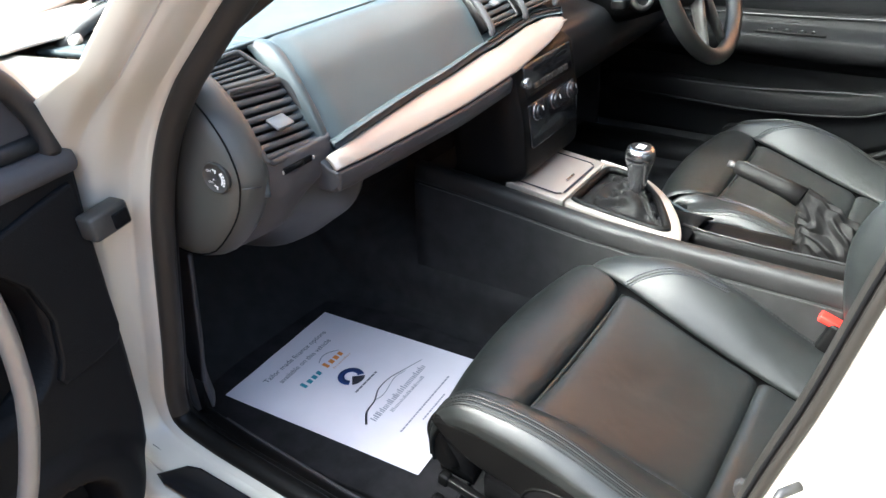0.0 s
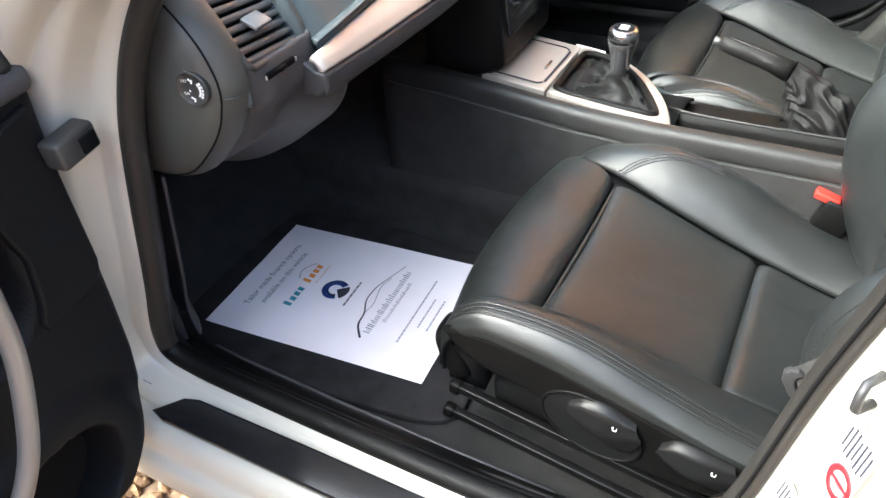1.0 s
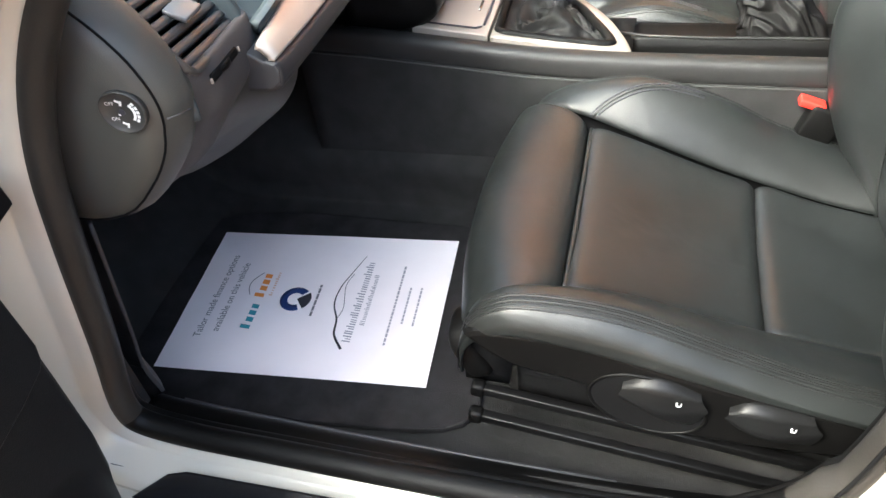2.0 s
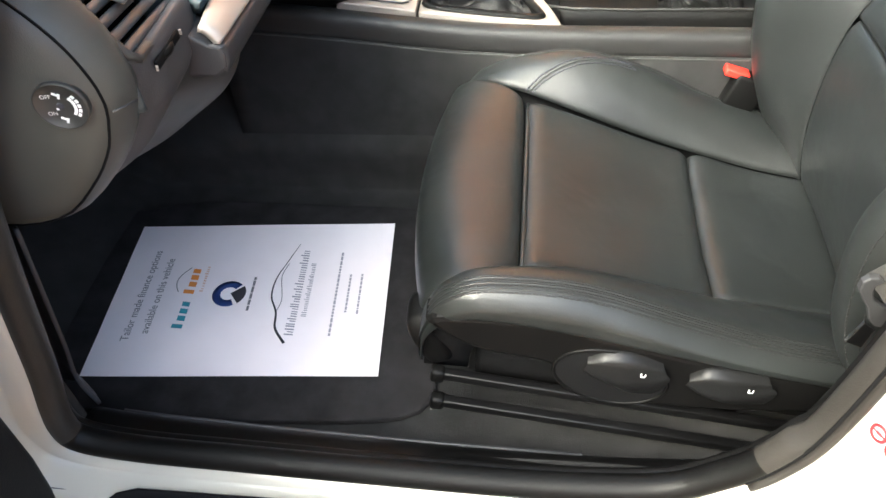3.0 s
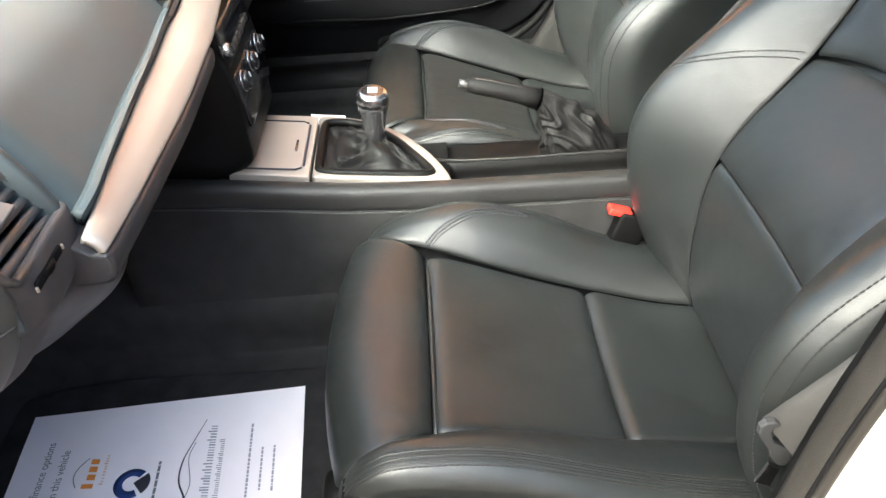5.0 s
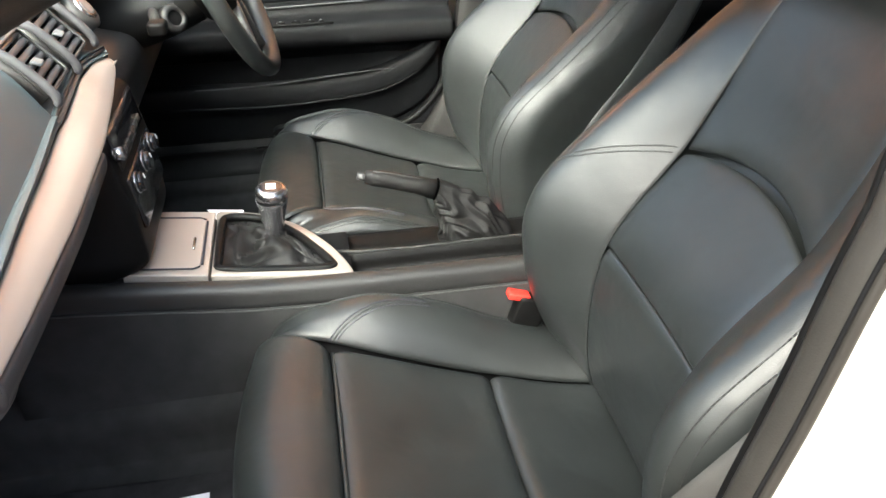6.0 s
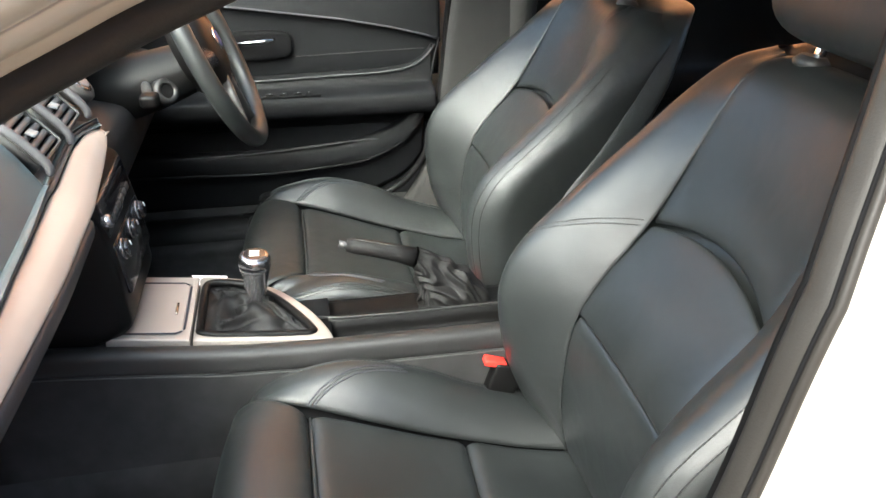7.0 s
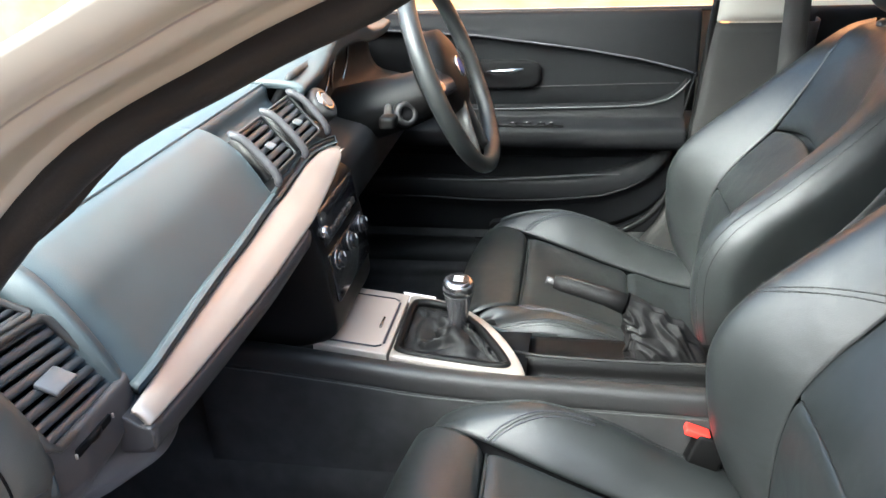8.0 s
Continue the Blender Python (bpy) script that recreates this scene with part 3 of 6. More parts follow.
# lower fascia and glovebox, under the strip
secs = []
for y in [-0.530, -0.49, -0.42, -0.34, -0.26, -0.18, -0.12]:
    x, b = strip_x(y), strip_lo(y)
    secs.append([(x - 0.012, y, b - 0.001), (x - 0.001, y, b - 0.003), (x + 0.001, y, b - 0.010), (x - 0.001, y, b - 0.022), (x - 0.010, y, b - 0.030), (x - 0.06, y, b - 0.031)])
dash_part("glovebox_front", grid_mesh(loft(secs, 36, 40), 0.008, flip=True), GREY)
secs = []
for (ax, az), (cx, cz) in zip(((-0.402, 0.752), (-0.410, 0.732), (-0.424, 0.712), (-0.442, 0.692), (-0.492, 0.664), (-0.56, 0.648), (-0.66, 0.650)), ((-0.366, 0.752), (-0.374, 0.722), (-0.394, 0.693), (-0.428, 0.665), (-0.480, 0.627), (-0.55, 0.592), (-0.66, 0.570))):
    bx, bz = 0.5 * (ax + cx), 0.5 * (az + cz) + 0.004
    secs.append([(ax - 0.030, -0.558, az + 0.012), (ax - 0.006, -0.556, az + 0.002), (bx - 0.004, -0.525, bz), (cx - 0.006, -0.492, cz + 0.002), (cx, -0.483, cz), (cx - 0.002, -0.478, cz + 0.002), (cx - 0.012, -0.474, cz + 0.010), (cx - 0.10, -0.470, cz + 0.06)])
x, b = strip_x(-0.54), strip_lo(-0.54)
block = [(x - 0.075, b + 0.012), (x - 0.030, b + 0.010), (x - 0.012, b - 0.0015), (x - 0.002, b - 0.0035), (x + 0.0005, b - 0.010), (x - 0.0015, b - 0.022), (x - 0.011, b - 0.0295), (x - 0.075, b - 0.031)]
dash_part("glovebox_end", prism(block, Matrix(((1, 0, 0, 0), (0, 0, -1, -0.5315), (0, 1, 0, 0), (0, 0, 0, 1))), 0.03, 0.002), GREY)
dash_part("knee_panel", grid_mesh(loft(secs, 28, 40), 0.004), HARD)
# near-black sheet under the dash, the hollow's shade put into its colour
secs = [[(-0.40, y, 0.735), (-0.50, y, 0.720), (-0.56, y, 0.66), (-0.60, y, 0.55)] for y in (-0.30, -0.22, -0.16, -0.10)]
dash_part("recess_shade_wall", grid_mesh(loft(secs, 12, 16), 0.006, flip=True), BASE_SHADE)

# outer end cap with the airbag switch
def end_outline(n=48):
    pts = [(-0.398, 0.774), (-0.3955, 0.790), (-0.3985, 0.812), (-0.410, 0.840), (-0.431, 0.868), (-0.456, 0.890), (-0.486, 0.902), (-0.56, 0.905), (-0.64, 0.88), (-0.64, 0.72), (-0.60, 0.672), (-0.54, 0.655), (-0.48, 0.668), (-0.435, 0.709), (-0.409, 0.745)]
    return [tuple(p) for p in spline(pts + pts[:1], steps(n))[:-1]]


cap = end_outline()
cx, cz = -0.50, 0.79
rings = []
for k, y in ((0.90, -0.598), (0.985, -0.604), (1.0, -0.612), (0.992, -0.619), (0.97, -0.627), (0.93, -0.636), (0.87, -0.643), (0.80, -0.6475), (0.6, -0.651), (0.02, -0.653)):
    rings.append([(cx + (x - cx) * k, y, cz + (z - cz) * k) for x, z in cap])
P = np.array(rings).transpose(1, 0, 2)
end_cap = dash_part("end_cap", grid_mesh(P, close_u=True, flip=False), END)
dash_part("cap_joint", tube([(cx + (x - cx) * 0.905, -0.6399, cz + (z - cz) * 0.905) for x, z in cap], 0.0011, 5, True), BASE_SHADE, end_cap)
dash_part("cap_notch", tube([(-0.401, -0.6405, 0.783), (-0.396, -0.632, 0.7815), (-0.392, -0.622, 0.780)], 0.0009, 5), GREY, end_cap)
sw = pose(-0.429, -0.6508, 0.7945, 90, 0, 6)
dash_part("airbag_switch", revolve([(0.0185, -0.004), (0.0185, 0.0012), (0.0172, 0.0018), (0.0168, 0.0008), (0.004, 0.0008)], sw, 36), HARD, end_cap, "round black key switch with white lettering")
for words, x, z in (("OFF", -0.0072, 0.0082), ("ON", -0.0072, -0.0050)):
    lettering("switch_lettering", words, 0.0042, dash_at @ sw @ pose(x, z, 0.0012), WHITE, end_cap)
for x, z, w, h, r in ((0.0000, 0.0098, 0.0045, 0.0016, -30), (0.0018, 0.0082, 0.0016, 0.0040, -20), (-0.0012, -0.0094, 0.0045, 0.0016, -30), (0.0005, -0.0112, 0.0016, 0.0040, -20), (-0.0025, -0.0015, 0.0016, 0.0016, 0)):
    part("switch_mark", box((w, h, 0.0004), (0, 0, 0), 0), WHITE, end_cap).matrix_local = dash_at @ sw @ pose(x, z, 0.0011, 0, 0, r)
for k in range(5):
    a = radians(34 - 17 * k)
    for r in (0.0098, 0.0126):
        part("switch_mark", box((0.0020, 0.0026, 0.0004), (0, 0, 0), 0), WHITE, end_cap).matrix_local = dash_at @ sw @ pose(r * math.cos(a), r * math.sin(a), 0.0011, 0, 0, math.degrees(a))
part("key_slot", revolve([(0.0026, 0.0), (0.0026, 0.0004), (0.002, 0.0005)], dash_at @ sw @ pose(0, 0.0005, 0.0008), 16), INK, end_cap)


# outer air vent: face plane from low and rear to high and front
def vent(name, low_left, low_right, top_left, top_right, slats, label, frame_width=0.008, depth=0.03, tab=True, tab_size=1.0):
    a, b, c, d = (Vector(v) for v in (low_left, low_right, top_left, top_right))
    at = lambda u, v: (a.lerp(b, u)).lerp(c.lerp(d, u), v)
    n = (b - a).cross(c - a).normalized()
    v = dash_part(name, grid_mesh(np.array([[tuple(at(p, q) - n * depth) for q in (0, 0.5, 1)] for p in (0, 0.5, 1)]), 0.004), BASE_SHADE, None, label)
    loop = [at(p, q) for p, q in ((0, 0.06), (0, 0.5), (0, 0.94), (0.06, 1), (0.5, 1), (0.94, 1), (1, 0.94), (1, 0.5), (1, 0.06), (0.94, 0), (0.5, 0), (0.06, 0))]
    dash_part("vent_frame", tube(loop, frame_width / 2, 10, True), HARD, v)
    for w in ((0, 0), (1, 0)):
        dash_part("vent_cheek", grid_mesh(np.array([[tuple(at(w[0], q) - n * e) for e in (0, depth)] for q in (0, 0.5, 1)]), 0.003), HARD, v)
    for k in range(slats):
        q = (k + 0.6) / slats
        P = np.array([[tuple(at(p, q + s * 0.46 / slats) - n * e) for s, e in ((-0.42, 0.0025), (-0.30, 0.0010), (0.9, 0.0020), (1.10, 0.0040), (1.0, 0.022), (-0.5, 0.020), (-0.42, 0.0025))] for p in (0.02, 0.35, 0.65, 0.98)])
        dash_part("slat", grid_mesh(P), SLAT, v)
    if tab:
        m = at(0.5, 0.45)
        e = (b - a).normalized()
        dash_part("vent_tab", box((0.021 * tab_size, 0.28 * (b - a).length * tab_size, 0.0045), (m + n * 0.003), 0.0015, (0, 22, 0)), TAB, v, "flat blue-grey vent tab")
    return v


side_vent = vent("side_vent", (-0.394, -0.604, 0.799), (-0.394, -0.510, 0.792), (-0.447, -0.602, 0.872), (-0.440, -0.522, 0.866), 8, "black slatted side air vent")
vent("demister_vent", (-0.449, -0.604, 0.877), (-0.443, -0.528, 0.872), (-0.478, -0.606, 0.900), (-0.474, -0.550, 0.902), 6, "small slatted demister vent", 0.006, 0.02, False)
dash_part("wheel_slot", box((0.003, 0.046, 0.008), (-0.3880, -0.567, 0.786), 0.0014), BASE_SHADE, side_vent)
dash_part("vent_wheel", revolve([(0.017, -0.003), (0.0185, -0.002), (0.0185, 0.002), (0.017, 0.003)], pose(-0.4025, -0.567, 0.786), 28), BLACKP, side_vent)
for y in (-0.592, -0.542):
    dash_part("wheel_mark", box((0.002, 0.0018, 0.0045), (-0.3865, y, 0.786), 0.0005), SILVER, side_vent)
# curved shroud around the vent
secs = []
for (x, z, w) in ((-0.392, 0.760, 0.0), (-0.396, 0.790, 0.004), (-0.412, 0.830, 0.006), (-0.437, 0.868, 0.004), (-0.468, 0.897, 0.0), (-0.50, 0.903, 0.0)):
    secs.append([(x - 0.04, -0.492 - w, z - 0.004), (x - 0.002, -0.496 - w, z), (x + 0.004, -0.503 - w, z + 0.002), (x + 0.003, -0.511 - w, z + 0.002), (x - 0.025, -0.520 - w, z)])
dash_part("vent_shroud", grid_mesh(loft(secs, 24, 12), 0.005), SOFT, side_vent)
secs = []
for (x, z) in ((-0.398, 0.760), (-0.400, 0.790), (-0.416, 0.830), (-0.440, 0.868), (-0.470, 0.896), (-0.50, 0.903)):
    secs.append([(x - 0.016, -0.600, z), (x - 0.001, -0.6045, z), (x - 0.001, -0.610, z), (x - 0.014, -0.614, z)])
dash_part("vent_shroud", grid_mesh(loft(secs, 24, 12), 0.005), SOFT, side_vent)
rim_x = lambda z: float(np.interp(z, [0.645, 0.66, 0.70, 0.72, 0.745, 0.774, 0.80], [-0.54, -0.490, -0.446, -0.431, -0.413, -0.401, -0.398]))
secs = []
for x, z, right in ((-0.397, 0.801, -0.505), (-0.3905, 0.799, -0.505), (-0.3875, 0.780, -0.510), (-0.389, 0.758, -0.530), (-0.399, 0.742, -0.548), (-0.420, 0.714, -0.557), (-0.440, 0.692, -0.558), (-0.488, 0.664, -0.560), (-0.545, 0.650, -0.572)):
    row = []
    for k in (0.0, 0.08, 0.2, 0.35, 0.55, 0.8, 0.95, 1.0):
        y = -0.614 + (right + 0.614) * k
        near = smooth((-y - 0.575) / 0.039)
        row.append((x + near * (min(rim_x(z), x) - x) - 0.004 * (k == 1.0), y, z + 0.002 * (k == 1.0)))
    secs.append(row + [(row[-1][0] - 0.03, right + 0.002, row[-1][2] + 0.004)])
dash_part("vent_lower_panel", grid_mesh(loft(secs, 36, 30), 0.004), LILAC, side_vent)

# centre vents, start button, radio and heater panel
for a, b in ((-0.118, -0.026), (-0.008, 0.082)):
    vent("centre_vent", (-0.401, a, 0.834), (-0.401, b, 0.834), (-0.444, a + 0.003, 0.888), (-0.444, b - 0.003, 0.888), 6, "slatted centre air vent", 0.004, 0.018, True, 0.6)
for y in (-0.124, -0.017, 0.089):
    rib = spline([(-0.392, y, 0.824), (-0.393, y, 0.838), (-0.408, y, 0.860), (-0.430, y, 0.884), (-0.450, y, 0.893)], steps(14))
    dash_part("vent_divider", tube(rib, [0.003] + [0.0056] * 13 + [0.003], 12), GREY)
button_at = pose(-0.404, 0.122, 0.866, 0, 52, 0)
dash_part("start_button_surround", revolve([(0.028, -0.02), (0.028, 0.0), (0.024, 0.004), (0.0, 0.004)], button_at, 28), HARD)
button = dash_part("start_button", revolve([(0.0185, 0.0), (0.0185, 0.0055), (0.0155, 0.007)], button_at, 28), CHROME, None, "round silver start button")
dash_part("button_badge", revolve([(0.0125, 0.007), (0.0125, 0.0078), (0.0105, 0.008)], button_at, 24), TAB, button)
dash_part("button_mark", box((0.009, 0.006, 0.0008), (0, 0, 0), 0.0003), RED, button).matrix_local = dash_at @ button_at @ pose(0.002, 0.001, 0.0084)
face = lambda y, z, out=0.0: (float(np.interp(z, [0.55, 0.60, 0.68, 0.80], [-0.349, -0.345, -0.349, -0.370])) + out, y, z + out * 0.1)
secs = []
for z in (0.787, 0.780, 0.768, 0.74, 0.68, 0.62, 0.592, 0.578, 0.568):
    x = face(0, z)[0] - float(np.interp(z, [0.568, 0.578, 0.592, 0.762, 0.768, 0.780, 0.787], [0.026, 0.008, 0, 0, 0.003, 0.028, 0.06]))
    w = float(np.interp(z, [0.575, 0.62, 0.8], [0.098, 0.101, 0.108]))
    secs.append([(x - 0.13, -w - 0.014, z), (x - 0.04, -w - 0.010, z), (x - 0.008, -w, z), (x, -w + 0.016, z), (x, 0, z), (x, w - 0.016, z), (x - 0.008, w, z), (x - 0.04, w + 0.008, z), (x - 0.13, w + 0.012, z)])
stack = dash_part("radio_console", grid_mesh(loft(secs, 30, 48), 0.006), BLACKP)
dash_part("radio", box((0.008, 0.168, 0.052), face(0, 0.742), 0.003, (0, -8, 0)), GLOSS, stack, "gloss black radio with a slot")
dash_part("disc_slot", box((0.003, 0.12, 0.006), face(0.005, 0.756, 0.004), 0.001, (0, -8, 0)), BASE_SHADE, stack)
for k in range(6):
    dash_part("radio_key", box((0.004, 0.017, 0.009), face(-0.05 + 0.021 * k, 0.730, 0.004), 0.001, (0, -8, 0)), HARD, stack)
dash_part("radio_knob", revolve([(0.0095, 0), (0.009, 0.011), (0.0065, 0.013)], pose(*face(-0.090, 0.742, 0.003), 0, 75, 0), 20), SMOKE, stack)
dash_part("heater_panel", box((0.008, 0.168, 0.074), face(0, 0.668), 0.003, (0, -8, 0)), GLOSS, stack, "gloss black heater panel")
for y in (-0.062, 0.0, 0.062):
    dash_part("heater_knob", revolve([(0.0132, 0), (0.0125, 0.010), (0.0100, 0.012)], pose(*face(y, 0.689, 0.003), 0, 82, 0), 24), GLOSS, stack)
    dash_part("knob_ring", revolve([(0.0150, 0), (0.0150, 0.003), (0.0138, 0.004)], pose(*face(y, 0.689, 0.0035), 0, 82, 0), 24), SMOKE, stack)
    dash_part("knob_pointer", box((0.001, 0.0018, 0.008), face(y + 0.003, 0.695, 0.0155), 0.0003, (20, -8, 0)), WHITE, stack)
for k in range(5):
    dash_part("heater_key", box((0.004, 0.018, 0.008), face(-0.05 + 0.025 * k, 0.640, 0.004), 0.001, (0, -8, 0)), HARD, stack)

# driver's half: binnacle, lower panel and column
secs = []
for y in (0.09, 0.14, 0.20, 0.30, 0.42, 0.52, 0.60, 0.68):
    h = 0.055 * math.exp(-((y - 0.36) / 0.13) ** 2)
    secs.append([(-0.98, y, 0.872), (-0.75, y, 0.888), (-0.58, y, 0.905 + 0.6 * h), (-0.48, y, 0.908 + h), (-0.425, y, 0.898 + h), (-0.43, y, 0.875 + 0.6 * h)])
dash_part("instrument_hood", grid_mesh(loft(secs, 36, 28), 0.012, flip=True), SOFT)
secs = [[(-0.44, y, 0.91), (-0.475, y, 0.86), (-0.46, y, 0.80), (-0.39, y, 0.775), (-0.38, y, 0.73), (-0.40, y, 0.66), (-0.52, y, 0.60)] for y in (0.10, 0.25, 0.40, 0.55, 0.68)]
dash_part("driver_fascia", grid_mesh(loft(secs, 24, 30), 0.01, flip=True), CONSOLE)
for y in (0.30, 0.42):
    dash_part("gauge_ring", tube([(-0.466 + 0.012 * math.sin(a), y + 0.05 * math.cos(a), 0.855 + 0.05 * math.sin(a)) for a in np.linspace(0, 2 * math.pi, 32, endpoint=False)], 0.003, 6, True), CHROME)
secs = []
for x, r, z in ((-0.46, 0.056, 0.775), (-0.40, 0.058, 0.785), (-0.33, 0.054, 0.803), (-0.270, 0.046, 0.822)):
    secs.append([(x, 0.362 + 1.1 * r * math.cos(a), z + r * (0.95 * math.sin(a)) ) for a in np.linspace(0, 2 * math.pi, 25)])
column = dash_part("steering_column_cover", grid_mesh(loft(secs, 16, 40)), BLACKP)
dash_part("column_stalk", tube([(-0.35, 0.32, 0.81), (-0.34, 0.27, 0.80), (-0.335, 0.235, 0.80)], [0.008, 0.009, 0.006], 10), HARD, column)
dash_part("stalk_tip", blob((0.03, 0.035, 0.022), (-0.333, 0.240, 0.801)), BLACKP, column)
boss = pose(-0.312, 0.296, 0.799) @ pose(0, 0, 0, 0, 70, -50)
dash_part("key_bezel", revolve([(0.024, -0.014), (0.022, -0.001), (0.016, 0.002), (0.0125, 0.0005), (0.012, -0.006)], boss, 28), CONSOLE, column)
dash_part("key_slot", revolve([(0.0128, -0.003), (0.0120, -0.0025), (0.004, -0.0028)], boss, 20), BASE_SHADE, column)

# steering wheel
wheel = thing("steering_wheel", "black leather three-spoke steering wheel", "steering wheel", (-0.240, 0.365, 0.862))
tilt = pose(0, 0, 0, 0, 68, 0)
R = 0.182
rim_pts = [tilt @ Vector((R * math.cos(a), R * math.sin(a), 0)) for a in np.linspace(0, 2 * math.pi, 72, endpoint=False)]
part("rim", tube(rim_pts, 0.0155, 14, True), LEATHER, wheel)
part("hub", revolve([(0.074, -0.05), (0.078, -0.02), (0.074, 0.0), (0.055, 0.010), (0.02, 0.014)], tilt, 36), BLACKP, wheel)
for a in (90, -90):
    p = [tilt @ Vector((r * math.cos(radians(a)), r * math.sin(radians(a)), -0.012 + 0.006 * (r < 0.1))) for r in (0.06, 0.11, 0.15, 0.172)]
    part("spoke", tube(p, [0.032, 0.024, 0.016, 0.010], 12, flat=0.35), SMOKE, wheel, "silver spoke insert")
for a in (-18, 18):
    p = [tilt @ Vector((r * math.cos(radians(a * 0.6)), r * math.sin(radians(a)), -0.012)) for r in (0.06, 0.11, 0.15, 0.178)]
    part("spoke", tube(p, [0.022, 0.018, 0.015, 0.014], 12, flat=0.5), HARD, wheel)
part("wheel_badge", revolve([(0.020, 0.013), (0.020, 0.016), (0.017, 0.017)], tilt, 28), CHROME, wheel, "round chrome badge")
part("badge_face", revolve([(0.015, 0.017), (0.015, 0.0175), (0.013, 0.0178)], tilt, 28), INK_BLUE, wheel)


# ---- centre console ----
console = thing("centre_console", "black centre console with silver trim plate", "console", (0, 0, 0.30))
con_at = Matrix.Translation((0, 0, -0.30))


def con_part(name, bm, mat, parent=None, label=""):
    bmesh.ops.transform(bm, matrix=con_at, verts=bm.verts)
    return part(name, bm, mat, parent or console, label)


def rim_z(x):
    return float(np.interp(x, [-0.55, -0.44, -0.30, -0.234, -0.1, 0.18, 0.4], [0.584, 0.576, 0.561, 0.552, 0.546, 0.543, 0.545]))


def plate_z(x):
    return float(np.interp(x, [-0.40, -0.29, -0.20, -0.11, -0.08], [0.573, 0.560, 0.552, 0.543, 0.536]))


xs = [-0.55, -0.44, -0.36, -0.28, -0.20, -0.10, 0.0, 0.10, 0.20, 0.32, 0.42]
side_top = [[(x, -0.100 if x > -0.07 else -0.104, rim_z(x) - 0.012), (x, -0.110, rim_z(x) - 0.003), (x, -0.124, rim_z(x)), (x, -0.134, rim_z(x) - 0.006), (x, -0.139, rim_z(x) - 0.024), (x, -0.138, rim_z(x) - 0.032)] for x in xs]
con_part("console_rim", grid_mesh(loft(side_top, 40, 20), 0.004, flip=True), CONSOLE)
side_low = [[(x, -0.136, rim_z(x) - 0.031), (x, -0.142, rim_z(x) - 0.036), (x, -0.146, rim_z(x) - 0.09), (x, -0.152, 0.36), (x, -0.165, 0.285)] for x in xs]
con_part("console_side", grid_mesh(loft(side_low, 40, 20), 0.004, flip=True), CARPET)
con_part("console_joint", tube([(x, -0.1415, rim_z(x) - 0.033) for x in np.linspace(-0.54, 0.40, 30)], 0.0010, 5), HARD)
far = [[(x, w - 0.004, z), (x, w + 0.004, z - 0.006), (x, w + 0.010, z - 0.04), (x, w + 0.03, 0.40), (x, w + 0.05, 0.285)] for x, w, z in ((-0.55, 0.085, 0.565), (-0.40, 0.080, 0.560), (-0.28, 0.078, 0.548), (-0.18, 0.080, 0.520), (-0.10, 0.088, 0.485), (0.0, 0.092, 0.475), (0.2, 0.095, 0.475), (0.42, 0.095, 0.48))]
con_part("console_far_side", grid_mesh(loft(far, 30, 16), 0.004), SOFT)
deck = [[(x, y, (rim_z(x) - 0.014 if x < -0.05 else 0.518)) for y in (-0.105, -0.05, 0.04, 0.08)] for x in (-0.55, -0.40, -0.30, -0.27)]
con_part("console_deck", grid_mesh(loft(deck, 8, 8), 0.01), HARD)
# silver plate with its opening for the gear lever
inner = [(-0.262, -0.066), (-0.256, -0.083), (-0.20, -0.088), (-0.13, -0.088), (-0.110, -0.083), (-0.112, -0.070), (-0.135, -0.030), (-0.160, 0.006), (-0.195, 0.038), (-0.225, 0.050), (-0.254, 0.050), (-0.262, 0.030)]
inner = [(-0.19 + 1.04 * (x + 0.19), -0.02 + 1.07 * (y + 0.02)) for x, y in inner]
inner_loop = spline(inner + inner[:1], steps(60))[:-1]


def on_plate(p, dz=0.0):
    return (p[0], p[1], plate_z(p[0]) + dz)


rear_outer = spline([(-0.272, -0.104), (-0.20, -0.106), (-0.12, -0.106), (-0.085, -0.105), (-0.078, -0.098), (-0.090, -0.062), (-0.115, -0.018), (-0.150, 0.026), (-0.195, 0.058), (-0.235, 0.070), (-0.272, 0.072), (-0.272, 0.03), (-0.272, -0.05), (-0.272, -0.104)], steps(120))[:-1]
ang = lambda p: math.atan2(p[1] + 0.02, p[0] + 0.19)
oo = sorted(rear_outer.tolist(), key=ang)
ii = spline(inner + inner[:1], steps(120))[:-1].tolist()
ii = sorted(ii, key=ang)
rows = []
for k in range(120):
    a, b = np.array(oo[k]), np.array(ii[k])
    rows.append([on_plate(a, -0.008), on_plate(a, -0.001), on_plate(a + 0.06 * (b - a), 0.0002), on_plate(a + 0.94 * (b - a), 0.0002), on_plate(b, -0.001), on_plate(b, -0.010)])
con_part("gear_surround", grid_mesh(np.array(rows), close_u=True), SILVER_SHADED, None, "satin silver gear lever surround")
con_part("gaiter_frame", tube([on_plate(p, -0.001) for p in inner_loop], 0.0062, 8, True), BLACKP)
lid_outline = [(-0.385, -0.100), (-0.2755, -0.1035), (-0.2755, 0.0725), (-0.385, 0.0725)]
slope = math.degrees(math.atan2(plate_z(-0.39) - plate_z(-0.275), 0.115))
lid_pose = pose(-0.33, 0, plate_z(-0.33) + 0.001, 0, slope, 0)
plate = con_part("front_plate", prism([(x + 0.33, y) for x, y in lid_outline], lid_pose, 0.012, 0.002), SILVER, None, "satin silver ashtray plate")
